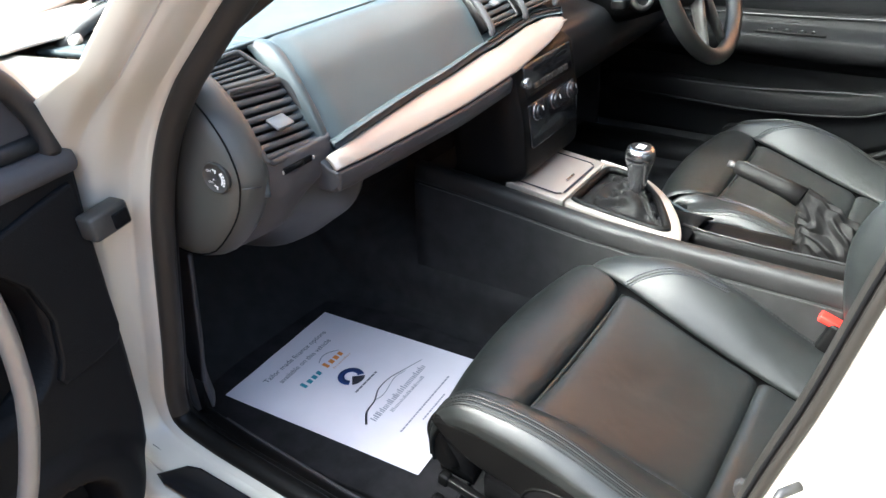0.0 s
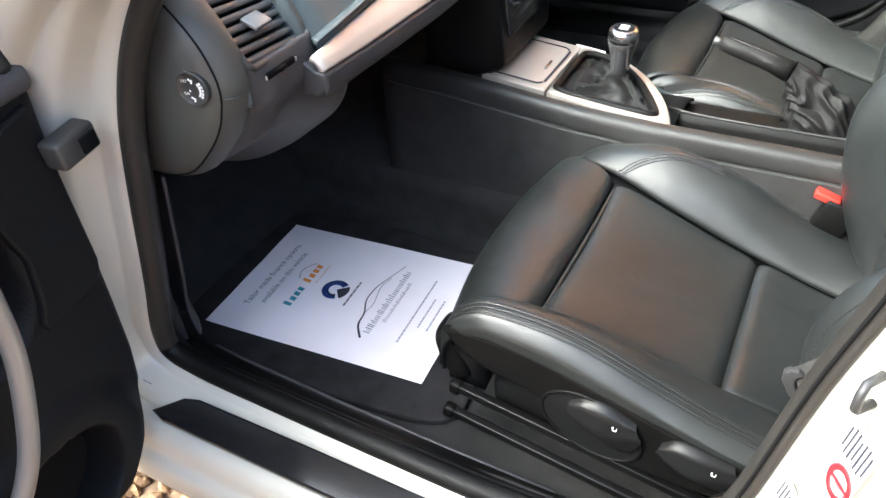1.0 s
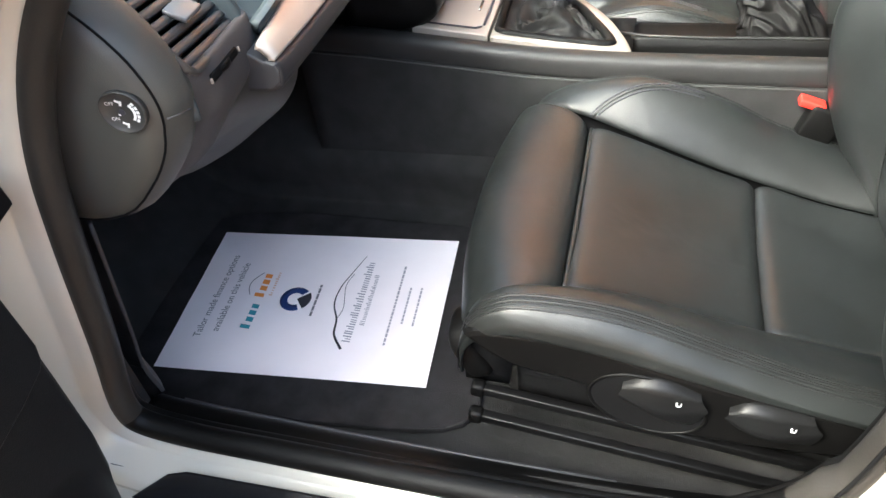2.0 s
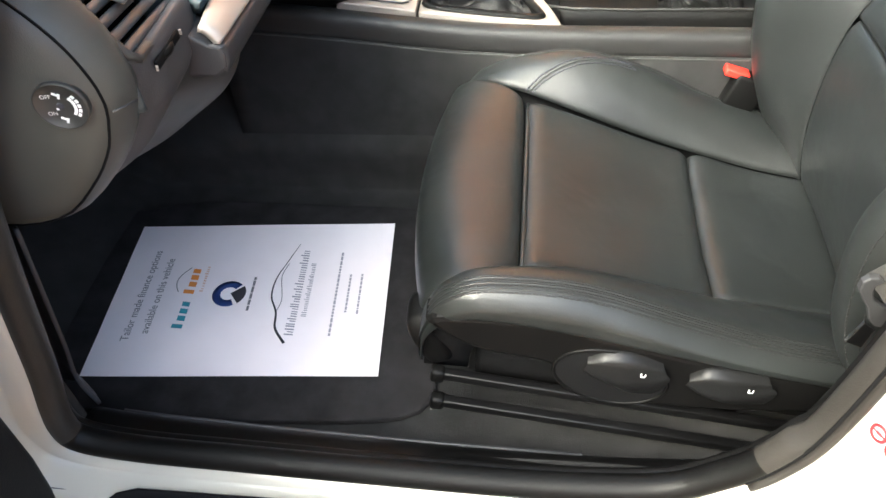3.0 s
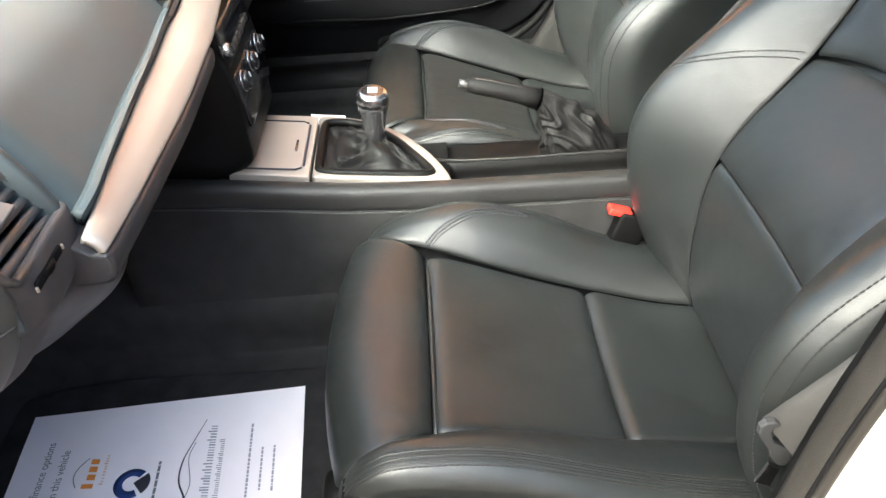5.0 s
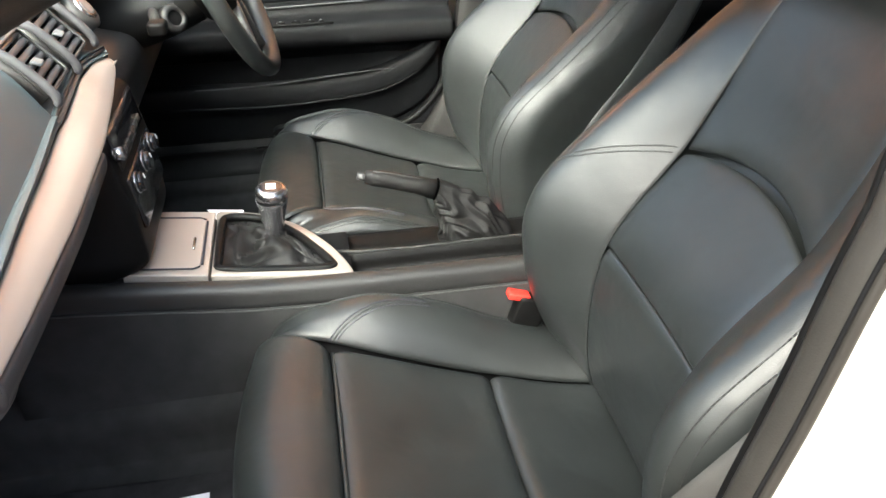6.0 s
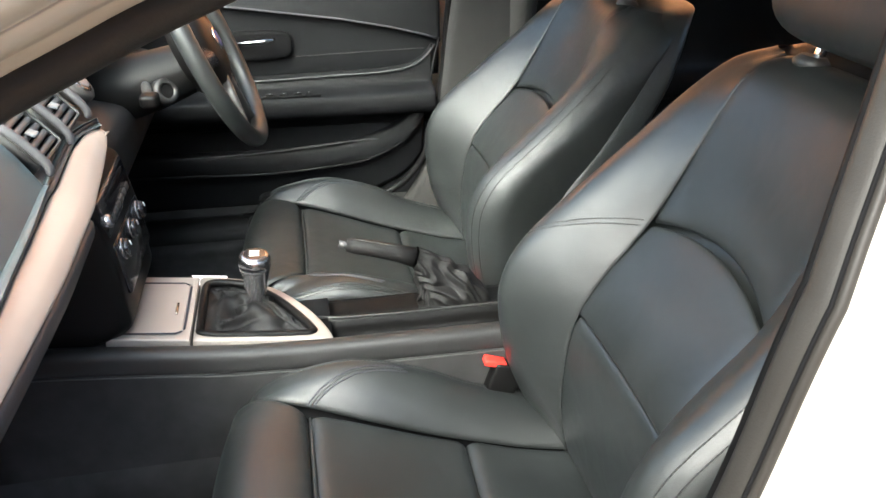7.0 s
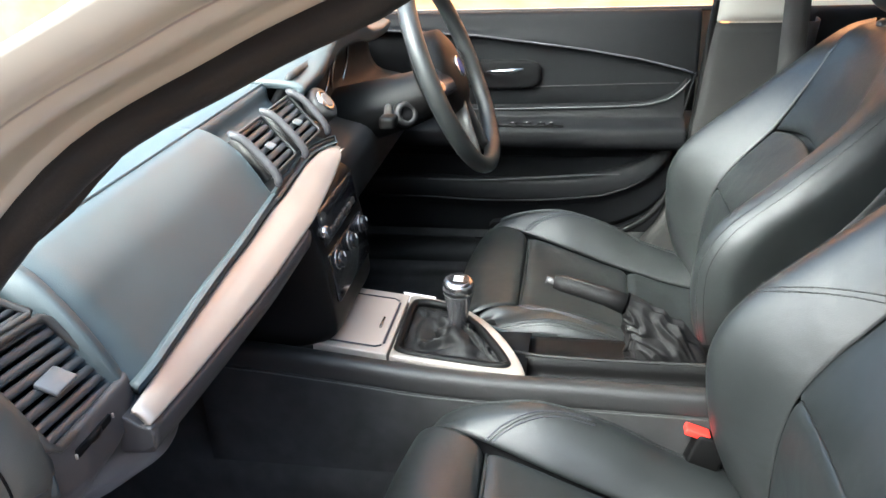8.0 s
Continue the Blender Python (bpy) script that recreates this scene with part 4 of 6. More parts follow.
con_part("ashtray_lid", prism([(-0.05, -0.088), (0.036, -0.088), (0.043, -0.080), (0.043, 0.040), (0.036, 0.048), (-0.05, 0.048)], lid_pose @ pose(0, 0, 0.0025), 0.003, 0.0015), SILVER, plate)
part("lid_gap", box((0.0030, 0.118, 0.002), (0, 0, 0), 0.0005), INK, plate).matrix_local = con_at @ lid_pose @ pose(0.0452, -0.02, 0.0022)
con_part("lid_gap", tube([lid_pose @ Vector(p) for p in ((-0.05, -0.0895, 0.0022), (0.034, -0.0895, 0.0022), (0.0425, -0.084, 0.0022))], 0.0013, 6), INK, plate)
con_part("lid_gap", tube([lid_pose @ Vector(p) for p in ((-0.05, 0.0495, 0.0022), (0.034, 0.0495, 0.0022), (0.0425, 0.044, 0.0022))], 0.0013, 6), INK, plate)
part("lid_tab", box((0.004, 0.030, 0.004), (0, 0, 0), 0.0015), STEEL, plate).matrix_local = con_at @ lid_pose @ pose(0.031, -0.027, 0.004)
# oddments tray behind the gear lever
tray = [[(x, -0.101, 0.533), (x, -0.094, 0.528), (x, -0.088, 0.495), (x, -0.045, 0.492), (x, -0.036, 0.512), (x, -0.028, 0.521), (x, -0.010, 0.512), (x, 0.03, 0.492), (x, 0.094, 0.478)] for x in (-0.082, 0.0, 0.15, 0.30, 0.42)]
con_part("oddments_tray", grid_mesh(loft(tray, 20, 44), 0.004), BLACKP)
con_part("tray_lip", tube([(-0.10, -0.02, 0.522), (-0.06, -0.028, 0.522), (0.02, -0.031, 0.5215), (0.20, -0.029, 0.5215), (0.40, -0.028, 0.5215)], 0.0022, 8), CONSOLE)
under = [[(x, y, z) for y, z in ((-0.10, 0.520), (0.0, 0.518), (0.05, 0.505), (0.085, 0.490))] for x in (-0.27, -0.18, -0.078)]
con_part("gear_well", grid_mesh(loft(under, 8, 12), 0.004), BASE_SHADE)
part("console_nose", box((0.16, 0.17, 0.20), (-0.46, -0.01, 0.14), 0.02), BASE_SHADE, console)

# gear lever
gear = thing("gear_lever", "silver-topped gear lever in a black leather gaiter", "gear lever", (-0.19, -0.015, 0.545))
g0 = Vector((-0.19, -0.015, 0.545))
rng = random.Random(4)
rows = []
for i in range(72):
    a = 2 * math.pi * i / 72
    edge = spline(inner + inner[:1], [((math.degrees(a) / 360) % 1.0)])[0]
    row = []
    for t in np.linspace(0, 1, 18):
        r = (1 - t) ** 1.25
        top = Vector((-0.186, -0.011, 0.566))
        base = Vector(on_plate(edge, -0.006))
        p = top.lerp(base, r)
        p.z -= 0.016 * math.sin(math.pi * t) * (1 - t)
        q = noise.noise(Vector((2.2 * math.cos(a), 2.2 * math.sin(a), 3.0 * t)))
        fold = 1.3 * (1 - 2.6 * abs(q)) + 0.5 * math.sin(9 * a + 6 * t) * t - 0.3
        w = 0.016 * math.sin(math.pi * min(t * 1.15, 1)) * (0.4 + 0.6 * t)
        out = Vector((base.x - top.x, base.y - top.y, 0)).normalized()
        p += out * fold * w * 0.9 + Vector((0, 0, fold * w * 1.15))
        row.append(tuple(p - g0) if t < 1 else tuple(Vector((-0.186 + 0.013 * math.cos(a + 3.8), -0.011 + 0.013 * math.sin(a + 3.8), 0.570)) - g0))
    rows.append(row)
part("gaiter", grid_mesh(np.array(rows), close_u=True), GAITER, gear, "wrinkled black leather gaiter")
lean = pose(0.004, 0.004, -0.003, 3, 3, 0)
part("lever_collar", revolve([(0.0125, 0.0), (0.0135, 0.002), (0.0135, 0.016), (0.0125, 0.018)], lean, 24), CHROME, gear)
part("knob_grip", revolve([(0.012, 0.018), (0.0140, 0.021), (0.0155, 0.036), (0.0175, 0.052), (0.0205, 0.066), (0.0228, 0.076), (0.0232, 0.082)], lean, 28), SMOKE, gear)
part("knob_cap", revolve([(0.0234, 0.080), (0.0238, 0.086), (0.0230, 0.093), (0.0205, 0.097), (0.0165, 0.0985)], lean, 28), STEEL, gear, "polished silver knob cap")
part("shift_pattern_disc", revolve([(0.0160, 0.0975), (0.0160, 0.0990), (0.0152, 0.0993)], lean, 28), GLOSS, gear)
for k in (-1, 0, 1):
    part("shift_mark", box((0.014, 0.0016, 0.0005), (0, 0, 0), 0.0001), WHITE, gear).matrix_local = lean @ pose(0, 0.006 * k, 0.0995)
part("shift_mark", box((0.0016, 0.0135, 0.0005), (0, 0, 0), 0.0001), WHITE, gear).matrix_local = lean @ pose(0, 0, 0.0995)

# handbrake
brake = thing("handbrake", "black leather handbrake lever with a slack gaiter", "handbrake", (0.10, 0.02, 0.525))
b0 = Vector((0.10, 0.02, 0.525))
axis = [Vector(p) - b0 for p in ((-0.043, 0.036, 0.614), (-0.03, 0.035, 0.612), (0.0, 0.031, 0.606), (0.035, 0.027, 0.597), (0.062, 0.024, 0.588))]
part("grip", tube(axis, [0.010, 0.0130, 0.0136, 0.0142, 0.0160], 16), GAITER, brake)
part("release_button", tube([axis[0] + Vector((-0.012, 0.001, 0.003)), axis[0] + Vector((0.004, 0, -0.001))], 0.0062, 12), DULL, brake, "worn silver release button")
part("grip_seam", tube([p + Vector((0, -0.004, 0.0133)) for p in axis[1:]], 0.0011, 5), THREAD, brake)
rows = []
top, base = Vector((0.064, 0.0235, 0.588)), Vector((0.128, 0.008, 0.499))
for a in np.linspace(0, 2 * math.pi, 120, endpoint=False):
    row = []
    ring = top + Vector((0.006 * math.sin(a), 0.0175 * math.cos(a), 0.0165 * math.sin(a)))
    foot = base + Vector((0.062 * math.sin(a), 0.036 * math.cos(a), 0.0))
    for t in np.linspace(0, 1, 60):
        p = ring.lerp(foot, t)
        p.x += 0.022 * math.sin(math.pi * t) * (0.6 + 0.4 * math.sin(a))
        v = Vector((1.3 * math.cos(a), 1.3 * math.sin(a), 1.2 * t))
        crease = 1 - 3.2 * abs(noise.noise(v * 1.2 + Vector((4.1, 0.3, 7.7))))
        pleat = abs(((3.6 * t + 2.6 * noise.noise(v * 0.9) + 0.8 * math.sin(a + 1)) % 1.0) * 2 - 1) * 2 - 1
        grow = math.sin(math.pi * min(1.0, t * 1.05) * 0.96 + 0.04)
        out = Vector((0.5 * math.sin(a), math.cos(a), 0.85 * math.sin(a) + 0.35)).normalized()
        row.append(tuple(p + out * grow * (0.0042 * pleat + 0.0075 * crease) - b0))
    rows.append(row)
part("gaiter", grid_mesh(np.array(rows), close_u=True), GAITER, brake, "crumpled black leather gaiter")

slip = thing("paper_slip", "small white paper slip beside the gear surround", "paper", (-0.255, 0.085, 0.545))
part("slip_sheet", prism([(-0.035, 0.0), (0.020, -0.006), (0.024, -0.034), (-0.020, -0.032)], pose(0, 0, 0.010, 0, 4, 0), 0.0006, 0), PAPER, slip)

# ---- cabin floor ----
secs = []
for x, z in ((-1.05, 0.62), (-0.92, 0.50), (-0.80, 0.36), (-0.73, 0.300), (-0.66, 0.287), (-0.40, 0.286), (-0.15, 0.287), (0.2, 0.288), (0.6, 0.288), (0.9, 0.30)):
    secs.append([(x, -0.655, z + 0.075), (x, -0.63, z + 0.045), (x, -0.60, z + 0.004), (x, -0.40, z), (x, -0.20, z + 0.002), (x, -0.165, z + 0.02), (x, -0.148, z + 0.10), (x, 0.0, z + 0.15), (x, 0.148, z + 0.10), (x, 0.165, z + 0.02), (x, 0.20, z + 0.002), (x, 0.40, z), (x, 0.60, z + 0.004), (x, 0.63, z + 0.045), (x, 0.79, z + 0.085)])
part("floor", grid_mesh(loft(secs, 50, 90), 0.012, flip=False), CARPET, None, "black carpeted cabin floor", category="carpet", kind="structure")
outline = [tuple(p) for p in spline([(-0.715, -0.24), (-0.60, -0.215), (-0.40, -0.215), (-0.235, -0.225), (-0.225, -0.30), (-0.225, -0.46), (-0.235, -0.565), (-0.40, -0.590), (-0.60, -0.592), (-0.70, -0.57), (-0.722, -0.50), (-0.722, -0.34), (-0.715, -0.24)], steps(60))[:-1]]
mat = part("floor_mat", prism(outline, pose(0, 0, 0.2985), 0.008, 0.003), MAT, None, "black carpet floor mat in the footwell", category="floor mat")

# printed paper sheet
sheet = thing("paper_sheet", "white printed paper sheet on the black floor mat", "paper", (-0.490, -0.3995, 0.2995))
sheet.rotation_euler = (0, 0, radians(93.5))
W, Hh = 0.2688, 0.3802
P = np.array([[((u - 0.5) * W, (v - 0.5) * Hh, 0.0012 + 0.0006 * math.sin(9 * u + 4 * v) ** 2 + 0.004 * max(0.0, v - 0.93) * (1 - u)) for v in np.linspace(0, 1, 25)] for u in np.linspace(0, 1, 19)])
page = grid_mesh(P, 0.0003)
for f in page.faces:
    f.smooth = False
part("page", page, PAPER, sheet)
Z = 0.0024


def print_bar(name, x0, x1, y, h, mat, sx=0.0):
    pts = [(x0, y - h / 2), (x1, y - h / 2), (x1 + sx, y + h / 2), (x0 + sx, y + h / 2)]
    return part(name, prism(pts, pose(0, 0, Z), 0.0001, 0), mat, sheet)


def words_as_bars(x0, x1, y, h, mat, seed, mean=0.016):
    r = random.Random(seed)
    x = x0
    while x < x1 - 0.003:
        e = min(x + mean * r.uniform(0.5, 1.4), x1)
        print_bar("print_bar", x, e, y, h, mat)
        x = e + 0.0014


for words, middle, y in (("Tailor made finance options", 0.001, 0.1505), ("available on this vehicle", -0.001, 0.1270)):
    row = [lettering("printed_word", word, 0.0155, pose(0, y, Z), INK_GREY, sheet, "LEFT") for word in words.split()]
    wide = [0.93 * max(v.co.x for v in ob.data.vertices) for ob in row]
    x = middle - (sum(wide) + 0.0042 * (len(row) - 1)) / 2
    for ob, w in zip(row, wide):
        ob.location.x, ob.scale.x = x, 0.93
        x += w + 0.0042
rng = random.Random(21)
for x0, x1, y, h, w, ink in ((-0.060, -0.004, 0.086, 0.0150, 0.0086, INK_TEAL), (0.000, 0.053, 0.086, 0.0150, 0.0086, INK_ORANGE), (0.004, 0.052, 0.0690, 0.0050, 0.0022, INK_PALE), (-0.072, 0.080, -0.0665, 0.0120, 0.0022, INK_MID), (-0.041, 0.055, -0.0815, 0.0070, 0.0016, INK_MID)):
    x = x0
    while x < x1 - w:
        tall = 1.0 if x == x0 else (rng.choice((0.7, 0.7, 1.0)) if w < 0.004 else 0.72)
        print_bar("logo_bar", x, x + w * rng.uniform(0.7, 1.1), y - h * (1 - tall) / 2, h * tall, ink, h * 0.10)
        x += w * (rng.uniform(1.7, 2.3) if w < 0.004 else 1.45)
part("logo_arc", flat_line([(0.004 + 0.045 * t, 0.101 - 0.008 * t + 0.010 * math.sin(math.pi * t), Z) for t in np.linspace(0, 1, 14)], 0.0012, Z), INK_GREY, sheet)
ring = [(0.0170 * math.cos(a), 0.029 + 0.0170 * math.sin(a)) for a in np.linspace(radians(-46), radians(208), 44)]
part("emblem_ring", flat_line(ring, 0.0112, Z), INK_BLUE, sheet, "dark blue ring emblem")
wedge = [(0.0005, 0.0265)] + [(0.0005 + 0.0225 * math.cos(a), 0.0275 + 0.0225 * math.sin(a)) for a in np.linspace(radians(-142), radians(-54), 12)]
part("emblem_wedge", prism(wedge, pose(0, 0, Z), 0.0001, 0), INK, sheet)
words_as_bars(-0.030, 0.030, -0.003, 0.0035, INK_GREY, 5, 0.008)
swoosh = spline([(-0.0843, -0.063, Z), (-0.060, -0.047, Z), (-0.033, -0.043, Z), (-0.005, -0.032, Z), (0.027, -0.033, Z), (0.060, -0.044, Z), (0.0931, -0.056, Z)], steps(40))
part("logo_swoosh", flat_line(swoosh, [0.0036 * (1 - 0.8 * k / (len(swoosh) - 1)) for k in range(len(swoosh))], Z), INK, sheet)
part("logo_swoosh", flat_line([tuple(p) for p in spline([(-0.033, -0.043, Z), (-0.01, -0.047, Z), (0.03, -0.040, Z), (0.055, -0.046, Z)], steps(20))], 0.0010, Z), INK_GREY, sheet)
words_as_bars(-0.073, 0.075, -0.1203, 0.0030, INK_MID, 13, 0.006)
words_as_bars(-0.034, 0.035, -0.1368, 0.0028, INK_MID, 14, 0.005)
words_as_bars(-0.037, 0.036, -0.1527, 0.0028, INK_MID, 15, 0.005)

# ---- car body ----
car = thing("car_body", "white hatchback body with its front door frame", "car", (0, 0, 0.0))
LOOP = [(-0.13, 1.127), (-0.20, 1.097), (-0.30, 1.043), (-0.405, 0.935), (-0.465, 0.86), (-0.503, 0.78), (-0.525, 0.69), (-0.552, 0.54), (-0.572, 0.45), (-0.560, 0.412), (-0.50, 0.396), (-0.40, 0.389), (-0.25, 0.380), (-0.10, 0.374), (0.02, 0.385), (0.075, 0.420), (0.110, 0.460), (0.137, 0.53), (0.166, 0.68), (0.191, 0.78), (0.212, 0.88), (0.231, 0.95), (0.264, 1.06), (0.285, 1.17), (0.25, 1.25), (0.14, 1.262), (0.0, 1.197)]
loop = spline(LOOP + LOOP[:1], steps(160))[:-1]
tangent = np.roll(loop, -2, 0) - np.roll(loop, 2, 0)
tangent /= np.linalg.norm(tangent, axis=1, keepdims=True)
outward = np.stack([-tangent[:, 1], tangent[:, 0]], 1)
if ((loop - loop.mean(0)) * outward).sum() < 0:
    outward = -outward


def lean_in(z):
    return 0.06 * max(0.0, z - 0.5) + 0.20 * max(0.0, z - 0.92)


def ring_at(grow, y, sign=1):
    """The door opening's outline grown by that much, at that y."""
    p = loop + outward * (np.array([grow(x, z) for x, z in loop])[:, None] if callable(grow) else grow)
    return [(x, sign * ((y(a, b) if callable(y) else y) + lean_in(b)), z) for (x, z), (a, b) in zip(p, loop)]


def body_frame(sign, parent):
    def slim(g):
        return lambda x, z: g * (1 - 0.68 * max(0.0, min(1.0, (z - 0.80) / 0.12)) * (x < 0.05)) * (1 - 0.62 * max(0.0, min(1.0, (0.47 - z) / 0.06)))

    rings = [ring_at(slim(g), y, sign) for g, y in ((-0.004, -0.700), (0.002, -0.705), (0.012, -0.709), (0.020, -0.713), (0.026, -0.728), (0.034, -0.745), (0.050, -0.751), (0.060, -0.754), (0.070, -0.770), (0.092, -0.778), (0.12, -0.784))]
    P = np.array([spline(c, steps(28)) for c in np.array(rings).transpose(1, 0, 2)])
    part("door_frame", grid_mesh(P, 0.003, close_u=True, flip=sign < 0), PAINT, parent, "white painted door frame")
    def lean(g):
        return lambda x, z: g * (0.55 if x > 0.08 and z > 0.5 else 1.0)

    seal = np.array([spline(c, steps(14)) for c in np.array([ring_at(lean(g), y, sign) for g, y in ((0.002, -0.702), (-0.010, -0.707), (-0.020, -0.700), (-0.022, -0.688), (-0.014, -0.680), (0.0, -0.678))]).transpose(1, 0, 2)])
    # one seal in two tones: grey-brown on the uprights, black along the sill
    upright = np.r_[94:160, 0:51]
    part("door_seal", grid_mesh(seal[upright], flip=sign < 0), SEAL, parent, "grey-brown rubber door seal")
    part("sill_seal", grid_mesh(seal[50:95], flip=sign < 0), BLACKP, parent, "shiny black rubber seal along the sill")

    def blend(x, rear, front):
        k = max(0.0, min(1.0, (x + 0.10) / 0.20))
        return front + (rear - front) * k

    def g1(x, z):
        return blend(x, 0.02, float(np.interp(z, [0.45, 0.9, 1.0], [0.012, 0.004, -0.008])))

    def g2(x, z):
        return blend(x, 0.06, float(np.interp(z, [0.45, 0.9, 1.0], [0.030, 0.018, -0.019])))

    def y1(x, _):
        return blend(x, -0.668, -0.664)

    def y2(x, _):
        return blend(x, -0.655, -0.648)

    trim = np.array([spline(c, steps(12)) for c in np.array([ring_at(lean(-0.012), -0.684, sign), ring_at(lean(-0.010), -0.672, sign), ring_at(g1, y1, sign), ring_at(g2, y2, sign)]).transpose(1, 0, 2)])
    pillar = np.r_[150:160, 0:24]
    part("frame_trim", grid_mesh(trim[23:151], 0.003, flip=sign < 0), BLACKP, parent)
    part("pillar_garnish", grid_mesh(trim[pillar], 0.003, flip=sign < 0), GARNISH, parent, "brown-grey cloth windscreen pillar trim")


body_frame(1, car)
for grow, y, r, mat in ((-0.002, -0.7075, 0.0042, SEAL), (-0.0085, -0.7065, 0.0016, BASE_SHADE)):
    post = [p for p, q in zip(ring_at(grow, y), loop) if q[0] > 0.07 and 0.43 < q[1] < 1.2]
    part("seal_lip", tube(post, r, 10), mat, car)
# grey kick panel inside the hinge post
secs = [[(x - 0.006, -0.640, z), (x - 0.022, -0.625, z), (x - 0.045, -0.612, z), (x - 0.10, -0.606, z)] for x, z in ((-0.528, 0.66), (-0.542, 0.58), (-0.556, 0.50), (-0.568, 0.44), (-0.562, 0.395))]
part("kick_panel", grid_mesh(loft(secs, 16, 14), 0.004, flip=True), LILAC, car, "matt grey kick panel")
secs = [[(x, -0.686, zz - 0.006), (x, -0.670, zz), (x, -0.648, zz - 0.006), (x, -0.635, zz - 0.022), (x, -0.622, zz - 0.055)] for x, zz in ((-0.57, 0.405), (-0.50, 0.392), (-0.35, 0.378), (-0.20, 0.368), (-0.05, 0.362), (0.10, 0.372))]
part("sill_cover", grid_mesh(loft(secs, 24, 16), 0.004), BLACKP, car, "black plastic sill cover")
part("sill_edge", tube([(x, -0.636, z) for x, z in ((-0.545, 0.381), (-0.50, 0.374), (-0.35, 0.360), (-0.20, 0.350), (-0.05, 0.344))], 0.002, 6), GREY, car)
# outer sill with its black tread pad
secs = []
for x in (-0.60, -0.50, -0.35, -0.20, 0.0, 0.2, 0.5, 0.9):
    z = float(np.interp(x, [-0.6, -0.1, 0.9], [0.388, 0.368, 0.358]))
    secs.append([(x, -0.705, z), (x, -0.718, z - 0.003), (x, -0.766, z - 0.014), (x, -0.780, z - 0.024), (x, -0.786, z - 0.045), (x, -0.797, z - 0.055), (x, -0.800, z - 0.075), (x, -0.792, z - 0.088), (x, -0.70, z - 0.098)])
part("sill", grid_mesh(loft(secs, 30, 30), 0.004), PAINT, car, "white painted sill")
pad = [(-0.540, -0.764), (-0.528, -0.752), (-0.510, -0.734), (-0.490, -0.728), (-0.30, -0.726), (0.05, -0.725), (0.08, -0.735), (0.08, -0.768), (-0.30, -0.770), (-0.52, -0.770)]
part("tread_pad", prism([(x, y + 0.748) for x, y in pad], pose(0, -0.748, 0.3735, 13, 2.0, 0), 0.010, 0.003), GLOSS, car, "black plastic tread pad")
# front wings, bonnet, cowl and windscreen
for sign in (1, -1):
    secs = []
    for x, z in ((-0.555, 0.897), (-0.60, 0.893), (-0.70, 0.887), (-1.0, 0.865), (-1.4, 0.82), (-1.75, 0.74), (-1.9, 0.62)):
        if x > -0.65:
            row = [(-0.66, z + 0.014), (-0.72, z + 0.004), (-0.755, z - 0.03), (-0.772, z - 0.12), (-0.775, z - 0.32), (-0.77, z - 0.42)]
        else:
            row = [(-0.66, z + 0.012), (-0.75, z), (-0.80, z - 0.05), (-0.835, z - 0.15), (-0.84, z - 0.32), (-0.80, z - 0.42)]
        secs.append([(x, sign * y, zz) for y, zz in row])
    part("front_wing", grid_mesh(loft(secs, 24, 24), 0.004, flip=sign < 0), PAINT, car)
    secs = [[(x, sign * y, z) for y, z in ((0.69, 0.30), (0.80, 0.36), (0.815, 0.55), (0.80, 0.78), (0.76, 0.92), (0.70, 1.08), (0.60, 1.25))] for x in (1.18, 1.35, 1.55, 1.66)]
    part("rear_quarter", grid_mesh(loft(secs, 14, 24), 0.03, flip=sign > 0), PAINT, car)
    for x in (-1.28, 1.38):
        axle = pose(x, sign * 0.735, 0.315, 90, 0, 0)
        wheel_part = part("wheel", revolve([(0.20, -0.095), (0.285, -0.10), (0.312, -0.08), (0.315, 0.0), (0.312, 0.08), (0.285, 0.10), (0.20, 0.095)], axle, 40), RUBBER, car, "black rubber tyre on a silver rim")
        part("rim", revolve([(0.21, -0.085), (0.205, 0.0), (0.06, 0.03), (0.205, 0.04), (0.21, 0.085)], axle, 32), SILVER, wheel_part)
secs = [[(x, k * 0.80, z) for k in (-1, -0.5, 0, 0.5, 1)] for x, z in ((1.56, 0.32), (1.70, 0.40), (1.72, 0.62), (1.68, 0.92))]
part("tailgate", grid_mesh(loft(secs, 16, 16), 0.04), PAINT, car, "white tailgate")
secs = [[(x, k * 0.62, z) for k in (-1, -0.5, 0, 0.5, 1)] for x, z in ((1.67, 0.93), (1.60, 1.12), (1.50, 1.28))]
part("rear_window", grid_mesh(loft(secs, 12, 12), 0.004), GLASS, car)
secs = [[(x - 0.06 * k * k * -1.2, k * 0.80, z) for k in (-1, -0.6, 0, 0.6, 1)] for x, z in ((-1.90, 0.24), (-2.02, 0.32), (-2.02, 0.46), (-1.95, 0.60))]
part("front_bumper", grid_mesh(loft(secs, 16, 20), 0.03, flip=True), PAINT, car)
part("underbody", box((3.2, 1.35, 0.06), (-0.1, 0, 0.235), 0.02), BASE_SHADE, car)
secs = []
for x, z in ((-1.02, 0.895), (-1.2, 0.885), (-1.45, 0.845), (-1.7, 0.78), (-1.88, 0.68), (-1.95, 0.55)):
    near = max(0.0, min(1.0, (x + 1.5) / 0.48))
    secs.append([(x + 0.20 * near, -0.70, z - 0.008), (x + 0.13 * near, -0.60, z + 0.001), (x, 0, z + 0.03), (x + 0.13 * near, 0.60, z + 0.001), (x + 0.20 * near, 0.70, z - 0.008)])
part("bonnet", grid_mesh(loft(secs, 24, 24), 0.006), PAINT, car, "white bonnet")
